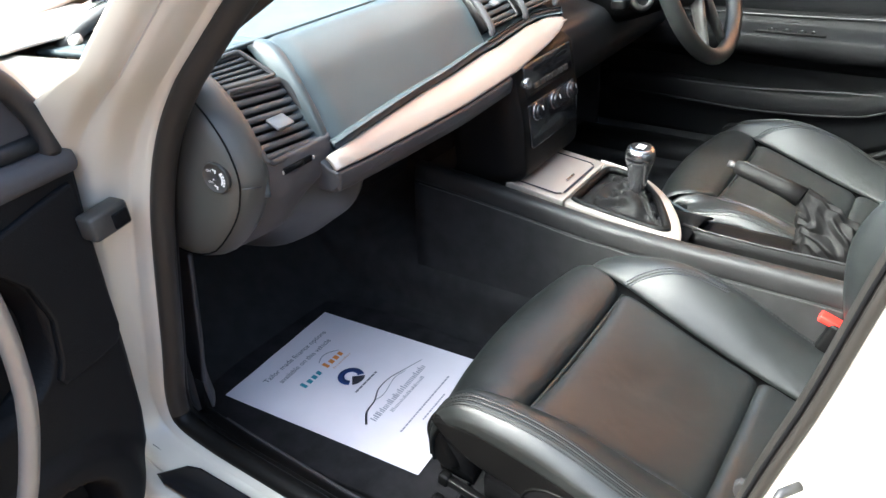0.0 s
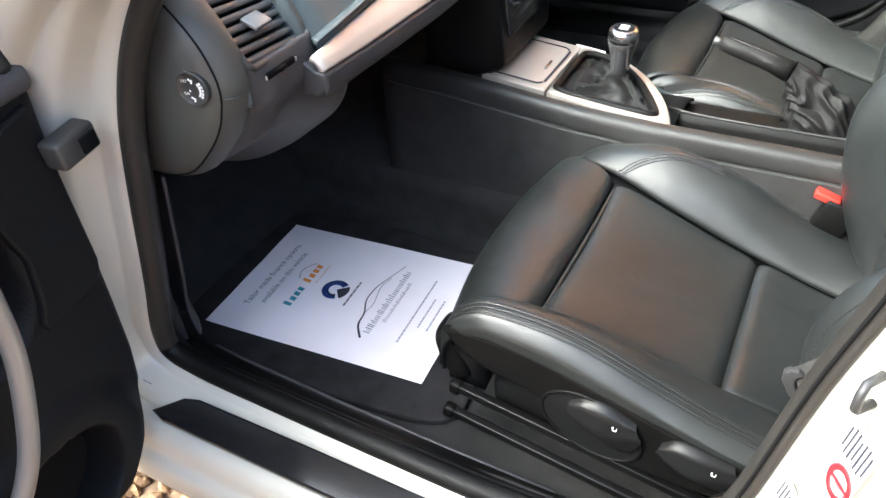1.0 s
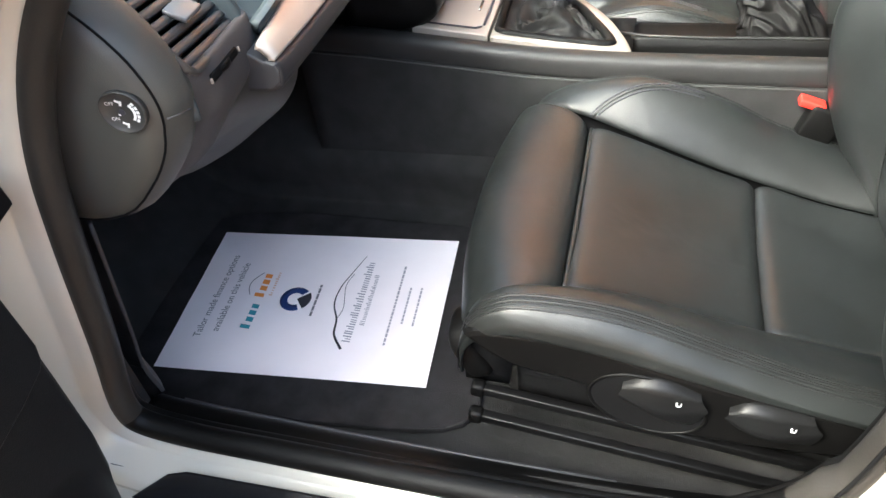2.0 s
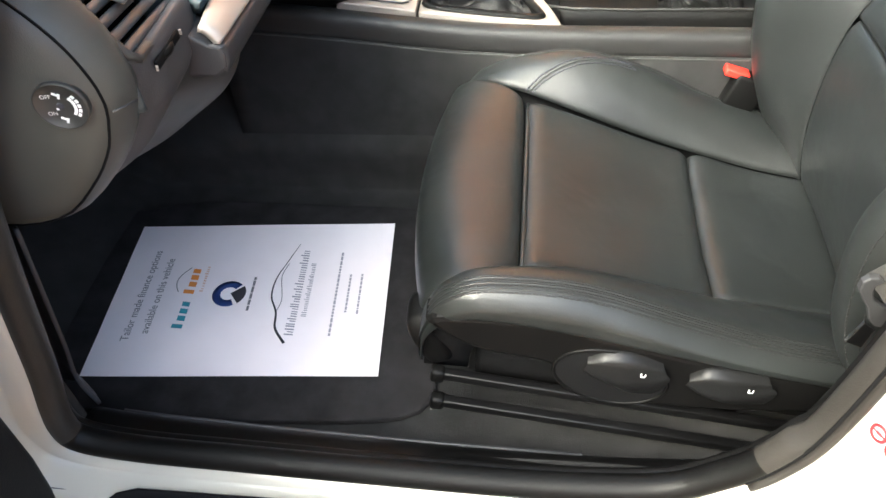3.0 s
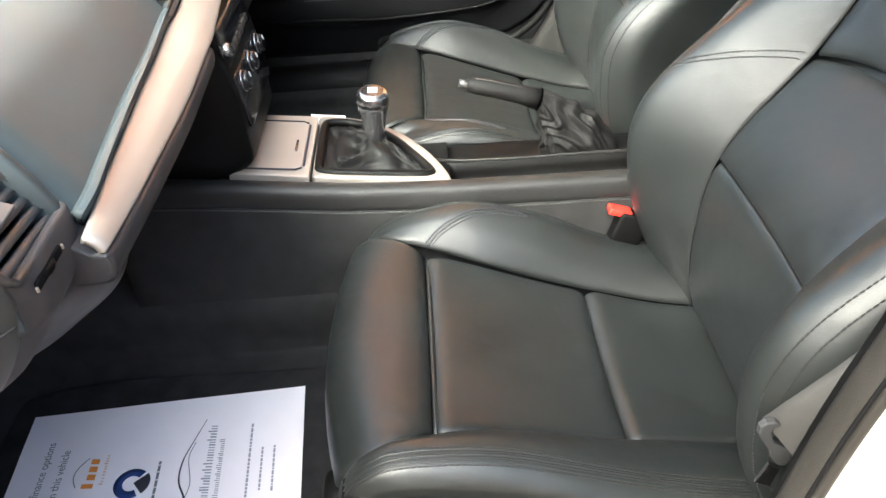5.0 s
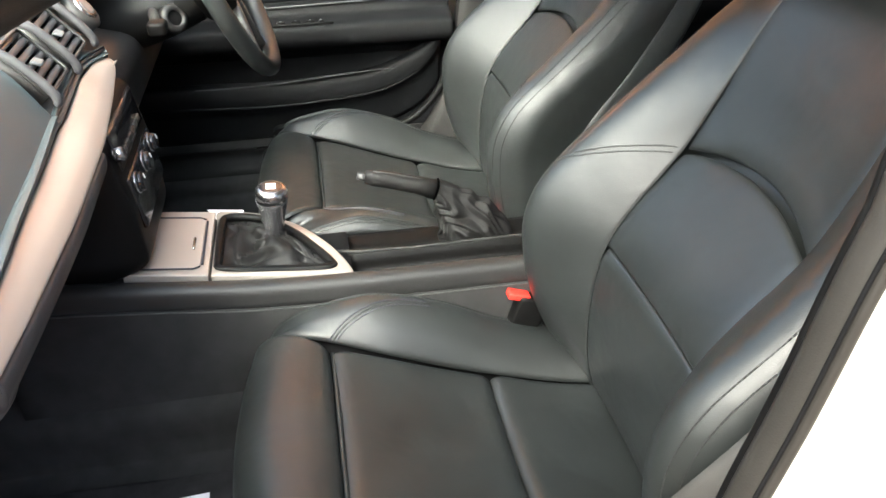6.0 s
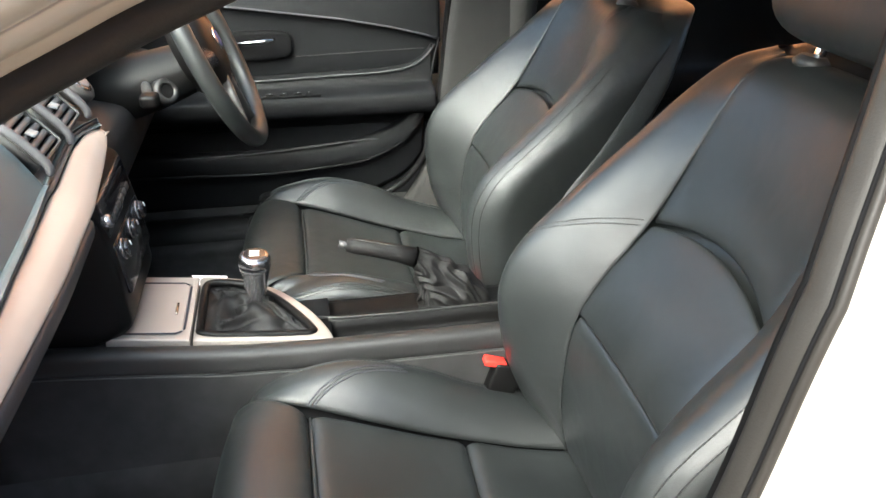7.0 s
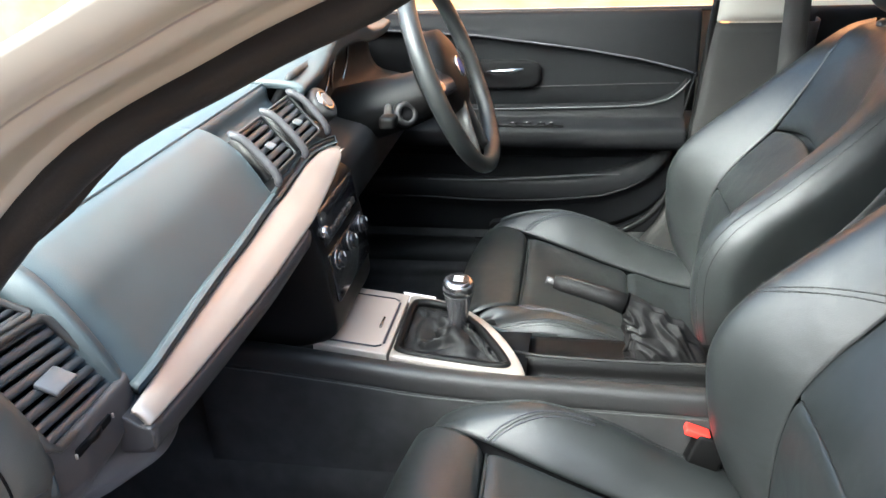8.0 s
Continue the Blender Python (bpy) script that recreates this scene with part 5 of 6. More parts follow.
secs = [[(x, y, 0.878 + 0.02 * (1 - (y / 0.7) ** 2) + dz) for x, dz in ((-1.03 + 0.40 * y * y, 0.002), (-0.96 + 0.36 * y * y, -0.006), (-0.90 + 0.30 * y * y, -0.008))] for y in (-0.70, -0.35, 0, 0.35, 0.70)]
part("cowl", grid_mesh(loft(secs, 20, 8), 0.006, flip=True), HARD, car, "black windscreen cowl")
secs = []
for t in (0, 0.25, 0.5, 0.75, 1.0):
    x, z, w = -0.96 + 0.92 * t, 0.895 + 0.37 * t - 0.06 * (t - t * t), 0.66 - 0.13 * t
    secs.append([(x + 0.10 * (k * k) * (1 - 0.3 * t), k * w, z - 0.02 * k * k) for k in (-1, -0.5, 0, 0.5, 1)])
screen = part("windscreen", grid_mesh(loft(secs, 20, 20), 0.004), GLASS, car, "clear curved windscreen")
screen.visible_shadow = False
secs = [[(x, y, z + 0.02 - 0.05 * (y / 0.6) ** 2) for y in (-0.60, -0.3, 0, 0.3, 0.60)] for x, z in ((-0.06, 1.27), (0.1, 1.315), (0.4, 1.345), (0.9, 1.345), (1.5, 1.29))]
part("roof", grid_mesh(loft(secs, 24, 20), 0.03), PAINT, car, "white roof")
secs = [[(x, y, z - 0.025 - 0.05 * (y / 0.6) ** 2) for y in (-0.58, -0.3, 0, 0.3, 0.58)] for x, z in ((-0.05, 1.265), (0.1, 1.31), (0.4, 1.34), (0.9, 1.34), (1.5, 1.285))]
part("headliner", grid_mesh(loft(secs, 24, 20), 0.01), HEADLINER, car, "grey cloth headlining")
for y in (-0.66, 0.72):
    part("footwell_side", box((0.46, 0.012, 0.54), (-0.80, y, 0.575), 0.003), CARPET, car)
for s, line in ((1, ((-0.93, 0.70, 0.89), (-0.55, 0.675, 1.06), (-0.12, 0.625, 1.245), (0.3, 0.63, 1.29), (0.9, 0.63, 1.285), (1.40, 0.62, 1.20), (1.62, 0.66, 0.93))), (-1, ((0.27, 0.63, 1.28), (0.9, 0.63, 1.285), (1.40, 0.62, 1.20), (1.62, 0.66, 0.93)))):
    for name, mat, off, wide in (("cant_rail", PAINT, 0.014, 0.055), ("cant_rail_trim", HEADLINER, -0.004, 0.050)):
        secs = [[(x, s * (y + wide + off * 0.5), z - 0.045), (x, s * (y + 0.6 * wide), z - 0.006 + off), (x, s * y, z + 0.010 + off), (x, s * (y - wide), z + 0.018 + off)] for x, y, z in line]
        part(name, grid_mesh(loft(secs, 40, 14), 0.006, flip=s < 0), mat, car)
secs = [[(x, y, z + 0.006 * math.cos((y + 0.6) * 6)) for y in (-0.755, -0.70, -0.62, -0.54, -0.46)] for x, z in ((-1.14, 0.892), (-1.0, 0.896), (-0.86, 0.899), (-0.745, 0.899))]
part("scuttle_corner", grid_mesh(loft(secs, 14, 14), 0.004), PAINT, car)
# wiper on the cowl
w0 = Vector((-0.75, -0.60, 0.88))
wip = thing("windscreen_wiper", "black windscreen wiper with a grey end cap", "wiper", w0)
line = [Vector(p) - w0 for p in ((-0.761, -0.600, 0.879), (-0.754, -0.590, 0.893), (-0.743, -0.575, 0.905), (-0.737, -0.550, 0.917), (-0.726, -0.500, 0.938))]
part("wiper_blade", tube(line, [0.011, 0.015, 0.013, 0.010, 0.008], 10, flat=0.7), HARD, wip)
part("end_cap", blob((0.024, 0.016, 0.022), line[0] + Vector((-0.006, 0, -0.006)), 0.6, 0.6), STEEL, wip)
part("blade_clip", blob((0.03, 0.012, 0.014), line[1] + Vector((0.022, 0.0, 0.004)), 0.7, 0.7, turn=(0, -25, 0)), SILVER, wip)
# B-pillar side: rear door skin, striker, labels
secs = []
for z in (0.36, 0.45, 0.60, 0.80, 0.95):
    x = float(np.interp(z, [0.36, 0.46, 0.53, 0.68, 0.78, 0.95], [0.02, 0.110, 0.137, 0.163, 0.184, 0.216]))
    secs.append([(x + 0.06, -0.735, z), (x + 0.09, -0.770, z), (x + 0.14, -0.798, z), (x + 0.35, -0.815, z), (x + 0.75, -0.81, z), (x + 1.1, -0.78, z)])
part("rear_door_skin", grid_mesh(loft(secs, 20, 24), 0.004), PAINT, car, "white rear door skin")
part("door_striker", tube([(0.192, -0.716, 0.732), (0.183, -0.728, 0.731), (0.181, -0.733, 0.724), (0.181, -0.733, 0.712), (0.183, -0.728, 0.706), (0.192, -0.716, 0.705)], 0.0034, 10), DULL, car, "grey steel door striker")
part("frame_joint", tube([(-0.580, -0.7410, 0.4110), (-0.567, -0.7400, 0.4045), (-0.556, -0.7380, 0.3990)], 0.0011, 6), INK, car)


def label_on_pillar(at, normal, w, h, rings, ring_r, label):
    """A pale label with red prohibition rings and grey bars, reading upwards on the door pillar."""
    n = Vector(normal).normalized()
    up = (Vector((0, 0, 1)) - n * n.z).normalized()
    side = n.cross(up)
    m = Matrix((up, side, n)).transposed().to_4x4()
    m.translation = Vector(at) + n * 0.0035
    lab = thing("warning_label", label, "label", at)
    lab.matrix_world = m
    part("label_sheet", prism([(-w / 2, -h / 2), (w / 2, -h / 2), (w / 2, h / 2), (-w / 2, h / 2)], pose(0, 0, 0.0004), 0.0004, 0), STICKER, lab)
    for rx, ry in rings:
        part("red_ring", flat_line([(rx + ring_r * math.cos(a), ry + ring_r * math.sin(a)) for a in np.linspace(0, 2 * math.pi, 32, endpoint=False)], ring_r * 0.42, 0.0011, True), RED_INK, lab)
        part("pictogram", blob((ring_r * 0.8, ring_r * 0.9, 0.0006), (rx, ry, 0.0005), 1, 0.7, 14, 8), INK_GREY, lab)
        part("red_slash", box((ring_r * 1.9, ring_r * 0.22, 0.0004), (rx, ry, 0.0010), 0, (0, 0, 95)), RED_INK, lab)
    part("booklet_mark", tube([(-w * 0.12 + 0.004 * a, h * 0.30 + 0.004 * b, 0.0005) for a, b in ((-1, -1), (1, -1), (1, 1), (-1, 1))], 0.0005, 4, True), INK_GREY, lab)
    for k in range(7):
        part("print_bar", box((w * 0.42 * (0.7 + 0.3 * math.sin(k * 2.1) ** 2), h * 0.050, 0.0004), (w * 0.22, h * (0.40 - 0.13 * k), 0.0007), 0), INK, lab)
    return lab


label_on_pillar((0.1660, -0.7200, 0.566), (-0.90, -0.40, 0.20), 0.056, 0.034, ((-0.019, 0.0085), (-0.021, -0.0085)), 0.0066, "pale warning label with two red rings on the door pillar")
label_on_pillar((0.1925, -0.7370, 0.664), (-0.86, -0.48, 0.19), 0.062, 0.034, ((-0.017, -0.003),), 0.0115, "pale label with one large red ring on the door pillar")


# driver's door frame mirrored behind the driver's door, B-pillars and belts
for s in (-1, 1):
    secs = []
    for x, z in ((0.13, 0.34), (0.20, 0.45), (0.235, 0.60), (0.255, 0.78), (0.265, 0.880)):
        secs.append([(x - 0.01, s * 0.715, z), (x, s * 0.695, z), (x + 0.03, s * 0.685, z), (x + 0.16, s * 0.685, z), (x + 0.20, s * 0.70, z), (x + 0.21, s * 0.75, z)])
    part("pillar_trim", grid_mesh(loft(secs, 16, 24), 0.004, flip=s > 0), FABRIC, car, "grey door pillar trim")
    secs = []
    for x, z in ((0.265, 0.884), (0.275, 1.0), (0.285, 1.1), (0.29, 1.27)):
        y = 0.695 - 0.22 * max(0, z - 0.92)
        secs.append([(x - 0.005, s * (y + 0.02), z), (x, s * y, z), (x + 0.03, s * (y - 0.01), z), (x + 0.12, s * (y - 0.01), z), (x + 0.15, s * y, z), (x + 0.155, s * (y + 0.05), z)])
    part("upper_pillar_trim", grid_mesh(loft(secs, 16, 24), 0.004, flip=s > 0), CREAM, car, "pale upper pillar trim")
    belt = thing("seat_belt", "black woven seat belt on the door pillar", "seat belt", (0.34, s * 0.66, 0.45), group="front seat belts")
    c = np.array((0.34, s * 0.66, 0.45))
    out = 0.05 if s > 0 else 0.0
    line = spline([(0.335 + out, s * (0.635 - 0.4 * out), 1.10), (0.345 + out, s * (0.660 - out), 0.90), (0.36 + 0.6 * out, s * (0.655 - out), 0.70), (0.33, s * 0.640, 0.50), (0.27, s * 0.625, 0.36)], steps(24))
    P = np.array([[p - c + np.array((e, 0.004 * s * abs(e) * 10, 0)) for e in (-0.024, 0, 0.024)] for p in line])
    part("webbing", grid_mesh(P, 0.002, flip=s > 0), BELT, belt)
    if s < 0:
        flat = Matrix(((1, 0, 0, 0), (0, 0, -1, 0.027), (0, 1, 0, 0), (0, 0, 0, 1)))
        hook = [(0.140, 0.618), (0.140, 0.627), (0.144, 0.632), (0.151, 0.632), (0.156, 0.628), (0.151, 0.624), (0.151, 0.617), (0.155, 0.607), (0.163, 0.600), (0.173, 0.594), (0.175, 0.582), (0.172, 0.574), (0.165, 0.575), (0.159, 0.582), (0.153, 0.597), (0.146, 0.607)]
        part("belt_tongue", prism([(x - 0.34, z - 0.45) for x, z in hook], flat, 0.006, 0.0016), DULL, belt, "grey steel belt tongue")
        part("tongue_blade", prism([(x - 0.34, z - 0.45) for x, z in ((0.150, 0.553), (0.157, 0.579), (0.168, 0.570), (0.165, 0.546))], flat, 0.003, 0.0008), STEEL, belt)
        part("anchor_strap", tube([(-0.183, 0.024, 0.165), (-0.14, 0.022, 0.22), (-0.06, 0.014, 0.34)], 0.022, 10, flat=0.12), BELT, belt)

line = spline([(0.262, 0.700, 0.93), (0.252, 0.708, 0.80), (0.240, 0.708, 0.66), (0.222, 0.706, 0.56), (0.185, 0.704, 0.47), (0.11, 0.700, 0.405), (-0.02, 0.698, 0.372), (-0.25, 0.698, 0.366)], steps(40))
part("driver_door_seal", tube(line, 0.0085, 10), BLACKP, car, "dark rubber door seal")
part("driver_sill_cover", grid_mesh(loft([[(x, 0.70, 0.372), (x, 0.672, 0.370), (x, 0.645, 0.352), (x, 0.632, 0.315)] for x in (-0.60, -0.3, 0.0, 0.16)], 12, 12), 0.004, flip=True), BLACKP, car, "black plastic sill cover")

# ---- driver's door, closed ----
door_r = thing("driver_door", "closed door with black trim panel and armrest", "car door", (0, 0.80, 0.36))
d0 = Matrix.Translation((0, -0.80, -0.36))


def door_part(name, bm, mat, parent=None, label=""):
    bmesh.ops.transform(bm, matrix=d0, verts=bm.verts)
    return part(name, bm, mat, parent or door_r, label)


xs = [-0.60, -0.45, -0.30, -0.15, 0.0, 0.12, 0.20, 0.245]


def arch(x):
    return float(np.interp(x, [-0.6, -0.43, -0.24, 0.0, 0.12, 0.22, 0.25], [0.865, 0.860, 0.848, 0.815, 0.793, 0.768, 0.755]))


secs = [[(x, 0.80, 0.890), (x, 0.785, 0.895), (x, 0.772, 0.888), (x, 0.762, 0.86 if arch(x) < 0.85 else arch(x) + 0.012), (x, 0.752, arch(x) + 0.006), (x, 0.756, arch(x)), (x, 0.775, arch(x) - 0.006)] for x in xs]
door_part("upper_trim", grid_mesh(loft(secs, 30, 30), 0.004, flip=True), DOORCARD)
secs = [[(x, 0.778, arch(x) + 0.004), (x, 0.770, arch(x) - 0.01), (x, 0.766, 0.74), (x, 0.768, 0.70), (x, 0.776, 0.672)] for x in xs]
door_part("upper_insert", grid_mesh(loft(secs, 24, 16), 0.004, flip=True), DOORCARD)
door_part("insert_piping", tube([(x, 0.750, arch(x) + 0.002) for x in np.linspace(-0.58, 0.235, 30)], 0.0025, 6), GREY)
sweep = lambda x: float(np.interp(x, [-0.6, -0.185, 0.0, 0.10, 0.15, 0.185, 0.21, 0.228, 0.24], [0.678, 0.681, 0.686, 0.689, 0.694, 0.704, 0.721, 0.745, 0.760]))
secs = [[(x, 0.774, sweep(x) + 0.007), (x, 0.756, sweep(x) + 0.001), (x, 0.748, 0.672), (x, 0.738, min(0.662, sweep(x))), (x, 0.70, 0.652), (x, 0.690, 0.640), (x, 0.690, 0.618), (x, 0.705, 0.600), (x, 0.745, 0.585), (x, 0.765, 0.56)] for x in (-0.58, -0.45, -0.30, -0.15, 0.0, 0.10, 0.15, 0.18, 0.205, 0.225)]
arm = door_part("armrest", grid_mesh(loft(secs, 30, 40), 0.004, flip=True), DOORCARD)
door_part("armrest_piping", tube([(x, 0.7485, sweep(x)) for x in np.linspace(-0.55, 0.232, 50)], 0.0022, 6), GREY, arm)
secs = [[(x, 0.768, 0.60), (x, 0.764, 0.56), (x, 0.766, 0.48), (x, 0.768, 0.34)] for x in xs]
door_part("lower_trim", grid_mesh(loft(secs, 24, 16), 0.004, flip=True), DOORCARD)
low = lambda x: float(np.interp(x, [-0.58, -0.4, -0.18, -0.08, 0.02, 0.09, 0.146, 0.18, 0.204, 0.22], [0.463, 0.462, 0.456, 0.460, 0.470, 0.488, 0.515, 0.545, 0.580, 0.640]))
secs = [[(x, 0.762, low(x) + 0.052), (x, 0.744, low(x) + 0.048), (x, 0.736, low(x) + 0.03), (x, 0.734, low(x) + 0.008), (x, 0.740, low(x) - 0.006), (x, 0.752, low(x) - 0.03), (x, 0.764, low(x) - 0.10)] for x in (-0.58, -0.4, -0.2, -0.08, 0.02, 0.09, 0.146, 0.18, 0.204)]
pocket = door_part("map_pocket", grid_mesh(loft(secs, 40, 30), 0.004, flip=True), DOORCARD)
edge = spline([(-0.56, 0.735, 0.464), (-0.40, 0.735, 0.463), (-0.18, 0.735, 0.456), (0.02, 0.735, 0.470), (0.09, 0.736, 0.488), (0.146, 0.738, 0.516), (0.185, 0.742, 0.552), (0.208, 0.747, 0.60), (0.218, 0.750, 0.65), (0.230, 0.752, 0.71), (0.243, 0.753, 0.765)], steps(70))
door_part("card_edge", tube([tuple(p) for p in edge], 0.0032, 8), DOORCARD, None, "rounded bead round the door card")
line = spline([(-0.50, 0.745, 0.506), (-0.30, 0.742, 0.506), (-0.185, 0.741, 0.509), (-0.021, 0.740, 0.522), (0.06, 0.740, 0.527), (0.100, 0.740, 0.526), (0.114, 0.740, 0.518), (0.118, 0.742, 0.505)], steps(50))
door_part("pocket_line", tube([tuple(p) for p in line], 0.0018, 6), GREY, pocket)
door_part("switch_panel", box((0.150, 0.034, 0.006), (-0.118, 0.716, 0.6518), 0.002, (-14, 0, 0)), BLACKP, arm)
for k, x in enumerate((-0.158, -0.126, -0.094, -0.070)):
    door_part("window_switch", box((0.018 if k < 3 else 0.010, 0.016, 0.006), (x, 0.710, 0.6585), 0.002, (-14, 0, 0)), BLACKP, arm)
    door_part("switch_mark", box((0.004, 0.004, 0.001), (x, 0.708, 0.6622), 0.0003, (-14, 0, 0)), WHITE, arm)
door_part("handle_recess", blob((0.175, 0.03, 0.066), (-0.185, 0.764, 0.760)), BASE_SHADE)
door_part("inner_handle", tube([(-0.235, 0.748, 0.768), (-0.20, 0.728, 0.772), (-0.16, 0.724, 0.775), (-0.135, 0.728, 0.778)], [0.004, 0.0065, 0.0075, 0.004], 12, flat=0.7), CHROME, None, "chrome inner door handle")
door_part("insert_stitching", tube([(x, 0.7655, 0.733 + 0.006 * math.sin(x * 5)) for x in np.linspace(-0.16, 0.21, 20)], 0.0012, 5), THREAD)
secs = [[(x, 0.86, 0.34), (x, 0.885, 0.5), (x, 0.88, 0.7), (x, 0.85, 0.875), (x, 0.82, 0.888)] for x in (-0.70, -0.3, 0.1, 0.30)]
door_part("outer_skin", grid_mesh(loft(secs, 16, 16), 0.004), PAINT)
door_part("window_seal", box((0.95, 0.012, 0.010), (-0.18, 0.803, 0.893), 0.003), RUBBER)
secs = [[(x, 0.80, 0.90), (x, 0.775, 1.0), (x, 0.74, 1.1), (x, 0.69, 1.24)] for x in (-0.55, -0.2, 0.0, 0.27)]
pane = door_part("window_pane", grid_mesh(loft(secs, 12, 12), 0.004), GLASS)
pane.visible_shadow = False
# rear door on the same side
rear_r = thing("rear_door", "closed rear door with plain black trim", "car door", (0.8, 0.80, 0.36))
secs = [[(x - 0.8, y - 0.80, z - 0.36) for y, z in ((0.80, 0.89), (0.78, 0.896), (0.765, 0.86), (0.765, 0.70), (0.72, 0.66), (0.72, 0.60), (0.76, 0.56), (0.765, 0.34))] for x in (0.44, 0.7, 1.0, 1.3)]
part("trim_panel", grid_mesh(loft(secs, 16, 30), 0.004, flip=True), DOORCARD, rear_r)
secs = [[(x - 0.8, y - 0.80, z - 0.36) for y, z in ((0.86, 0.34), (0.885, 0.5), (0.88, 0.7), (0.85, 0.90))] for x in (0.32, 0.7, 1.0, 1.3)]
part("outer_skin", grid_mesh(loft(secs, 12, 16), 0.004), PAINT, rear_r)
secs = [[(x - 0.8, y - 0.80, z - 0.36) for y, z in ((0.80, 0.89), (0.775, 1.0), (0.74, 1.1), (0.69, 1.24))] for x in (0.44, 0.7, 1.0, 1.3)]
pane = part("window_pane", grid_mesh(loft(secs, 12, 12), 0.004), GLASS, rear_r)
pane.visible_shadow = False
# plain inner faces behind the passenger's seat
secs = [[(x, y, z) for y, z in ((-0.74, 0.90), (-0.72, 0.86), (-0.72, 0.60), (-0.74, 0.34))] for x in (0.26, 0.5, 0.9, 1.3)]
part("rear_door_trim", grid_mesh(loft(secs, 12, 12), 0.004), SOFT, car)

# ---- passenger's door, wide open ----
door_l = thing("passenger_door", "open white door with black trim and silver pull handle", "car door", (-0.53, -0.78, 0.33))
door_l.rotation_euler = (0, 0, radians(-82))


# in the door's own frame: x away from the hinge, y towards the cabin when shut
def door_edge(z):
    return float(np.interp(z, [0.0, 0.012, 0.035, 0.062, 0.085, 0.12, 0.165, 0.25, 0.36, 0.42, 0.51], [0.14, 0.082, 0.045, 0.014, -0.002, -0.021, -0.028, -0.032, -0.035, -0.035, -0.041]))


def oval(u, z, cu, cz, ru, rz, power=2.0):
    """Roughly the distance from an oval's rim, negative inside."""
    k = (abs((u - cu) / ru) ** power + abs((z - cz) / rz) ** power) ** (1 / power)
    return (k - 1) * min(ru, rz)


def card_y(u, z):
    """Relief of the door card: pull recess, storage bin with its lip, dished lower edge."""
    y = -0.045 * smooth((0.006 - oval(u, z, 0.135, 0.352, 0.078, 0.082, 2.4)) / 0.012)
    d = oval(u, z + (u - 0.16) * 0.10, 0.175, 0.085, 0.120, 0.074, 2.2)
    y += 0.016 * smooth((0.042 - d) / 0.022) - 0.075 * smooth((0.004 - d) / 0.010)
    y += 0.006 * smooth((u - 0.08) / 0.2) - 0.02 * smooth((0.03 - z) / 0.03)
    return y


cols = np.concatenate([np.linspace(0, 0.30, 90), np.linspace(0.31, 1.0, 26)])
rows = []
for z in np.linspace(0.0, 0.500, 110):
    a = door_edge(z)
    row = [(a + 0.001, -0.040, z), (a, -0.014, z), (a + 0.002, -0.005, z)]
    for c in cols:
        u = a + 0.006 + (0.85 - a) * c
        row.append((u, card_y(u, z) - 0.003 * (c == 0), z))
    rows.append(row)
part("trim_panel", grid_mesh(np.array(rows), 0.003), DOORCARD, door_l, "charcoal plastic door card")
secs = []
for u, dz in ((-0.039, 0.0), (-0.032, 0.0), (0.0, -0.001), (0.05, 0.002), (0.2, 0.010), (0.5, 0.012), (0.85, 0.010)):
    k = 0.0 if u > -0.035 else 0.006
    secs.append([(u, 0.002 - k, 0.494), (u, 0.005 - k, 0.500 + dz * 0.2), (u, 0.002 - k, 0.510 + dz), (u, -0.012, 0.517 + dz - k), (u, -0.050, 0.521 + dz - k)])
part("top_ledge", grid_mesh(loft(secs, 40, 16), 0.003), LILAC, door_l, "grey upper ledge")
SHEET = lambda y: Matrix(((1, 0, 0, 0), (0, 0, 1, y), (0, 1, 0, 0), (0, 0, 0, 1)))
P = [(-0.0255, 0.300), (-0.0245, 0.40), (-0.0235, 0.476), (-0.0215, 0.4825), (-0.015, 0.4825), (0.02, 0.476), (0.063, 0.467), (0.12, 0.458), (0.12, 0.445), (0.085, 0.43), (0.06, 0.40), (0.048, 0.352), (0.055, 0.305), (0.064, 0.283), (0.060, 0.274), (0.02, 0.275), (-0.014, 0.279), (-0.021, 0.285)]
part("raised_insert", prism(P, SHEET(0.0080), 0.010, 0.0035), DOORCARD, door_l)
pull = spline([(0.135, -0.01, 0.485), (0.117, 0.034, 0.476), (0.111, 0.048, 0.455), (0.109, 0.051, 0.417), (0.110, 0.051, 0.371), (0.116, 0.051, 0.322), (0.131, 0.050, 0.270), (0.155, 0.047, 0.213), (0.19, 0.036, 0.165), (0.24, 0.01, 0.125)], steps(40))
# near-black sheets across pull recess and bin put their shade into colour
part("recess_shade", prism([(0.135 + 0.072 * math.cos(a), 0.352 + 0.076 * math.sin(a)) for a in np.linspace(0, 2 * math.pi, 36, endpoint=False)], SHEET(-0.030), 0.004, 0), BASE_SHADE, door_l)
part("bin_shade", prism([(0.175 + 0.112 * math.cos(a), 0.085 + 0.068 * math.sin(a) - 0.10 * (0.015 + 0.112 * math.cos(a))) for a in np.linspace(0, 2 * math.pi, 36, endpoint=False)], SHEET(-0.030), 0.004, 0), BASE_SHADE, door_l, "black sheet painting the shade inside the storage bin")
part("pull_handle", tube([(p[0] + 0.013, p[1], p[2]) for p in pull], 0.0098, 16, flat=0.85), PULL, door_l, "curved satin silver pull handle")
part("outer_skin", grid_mesh(loft([[(0.02 + 0.12 * (z < 0), -0.10, z), (0.3, -0.12, z), (0.7, -0.115, z), (0.90, -0.09, z)] for z in (-0.02, 0.15, 0.35, 0.50)], 12, 12), 0.004, flip=True), PAINT, door_l)
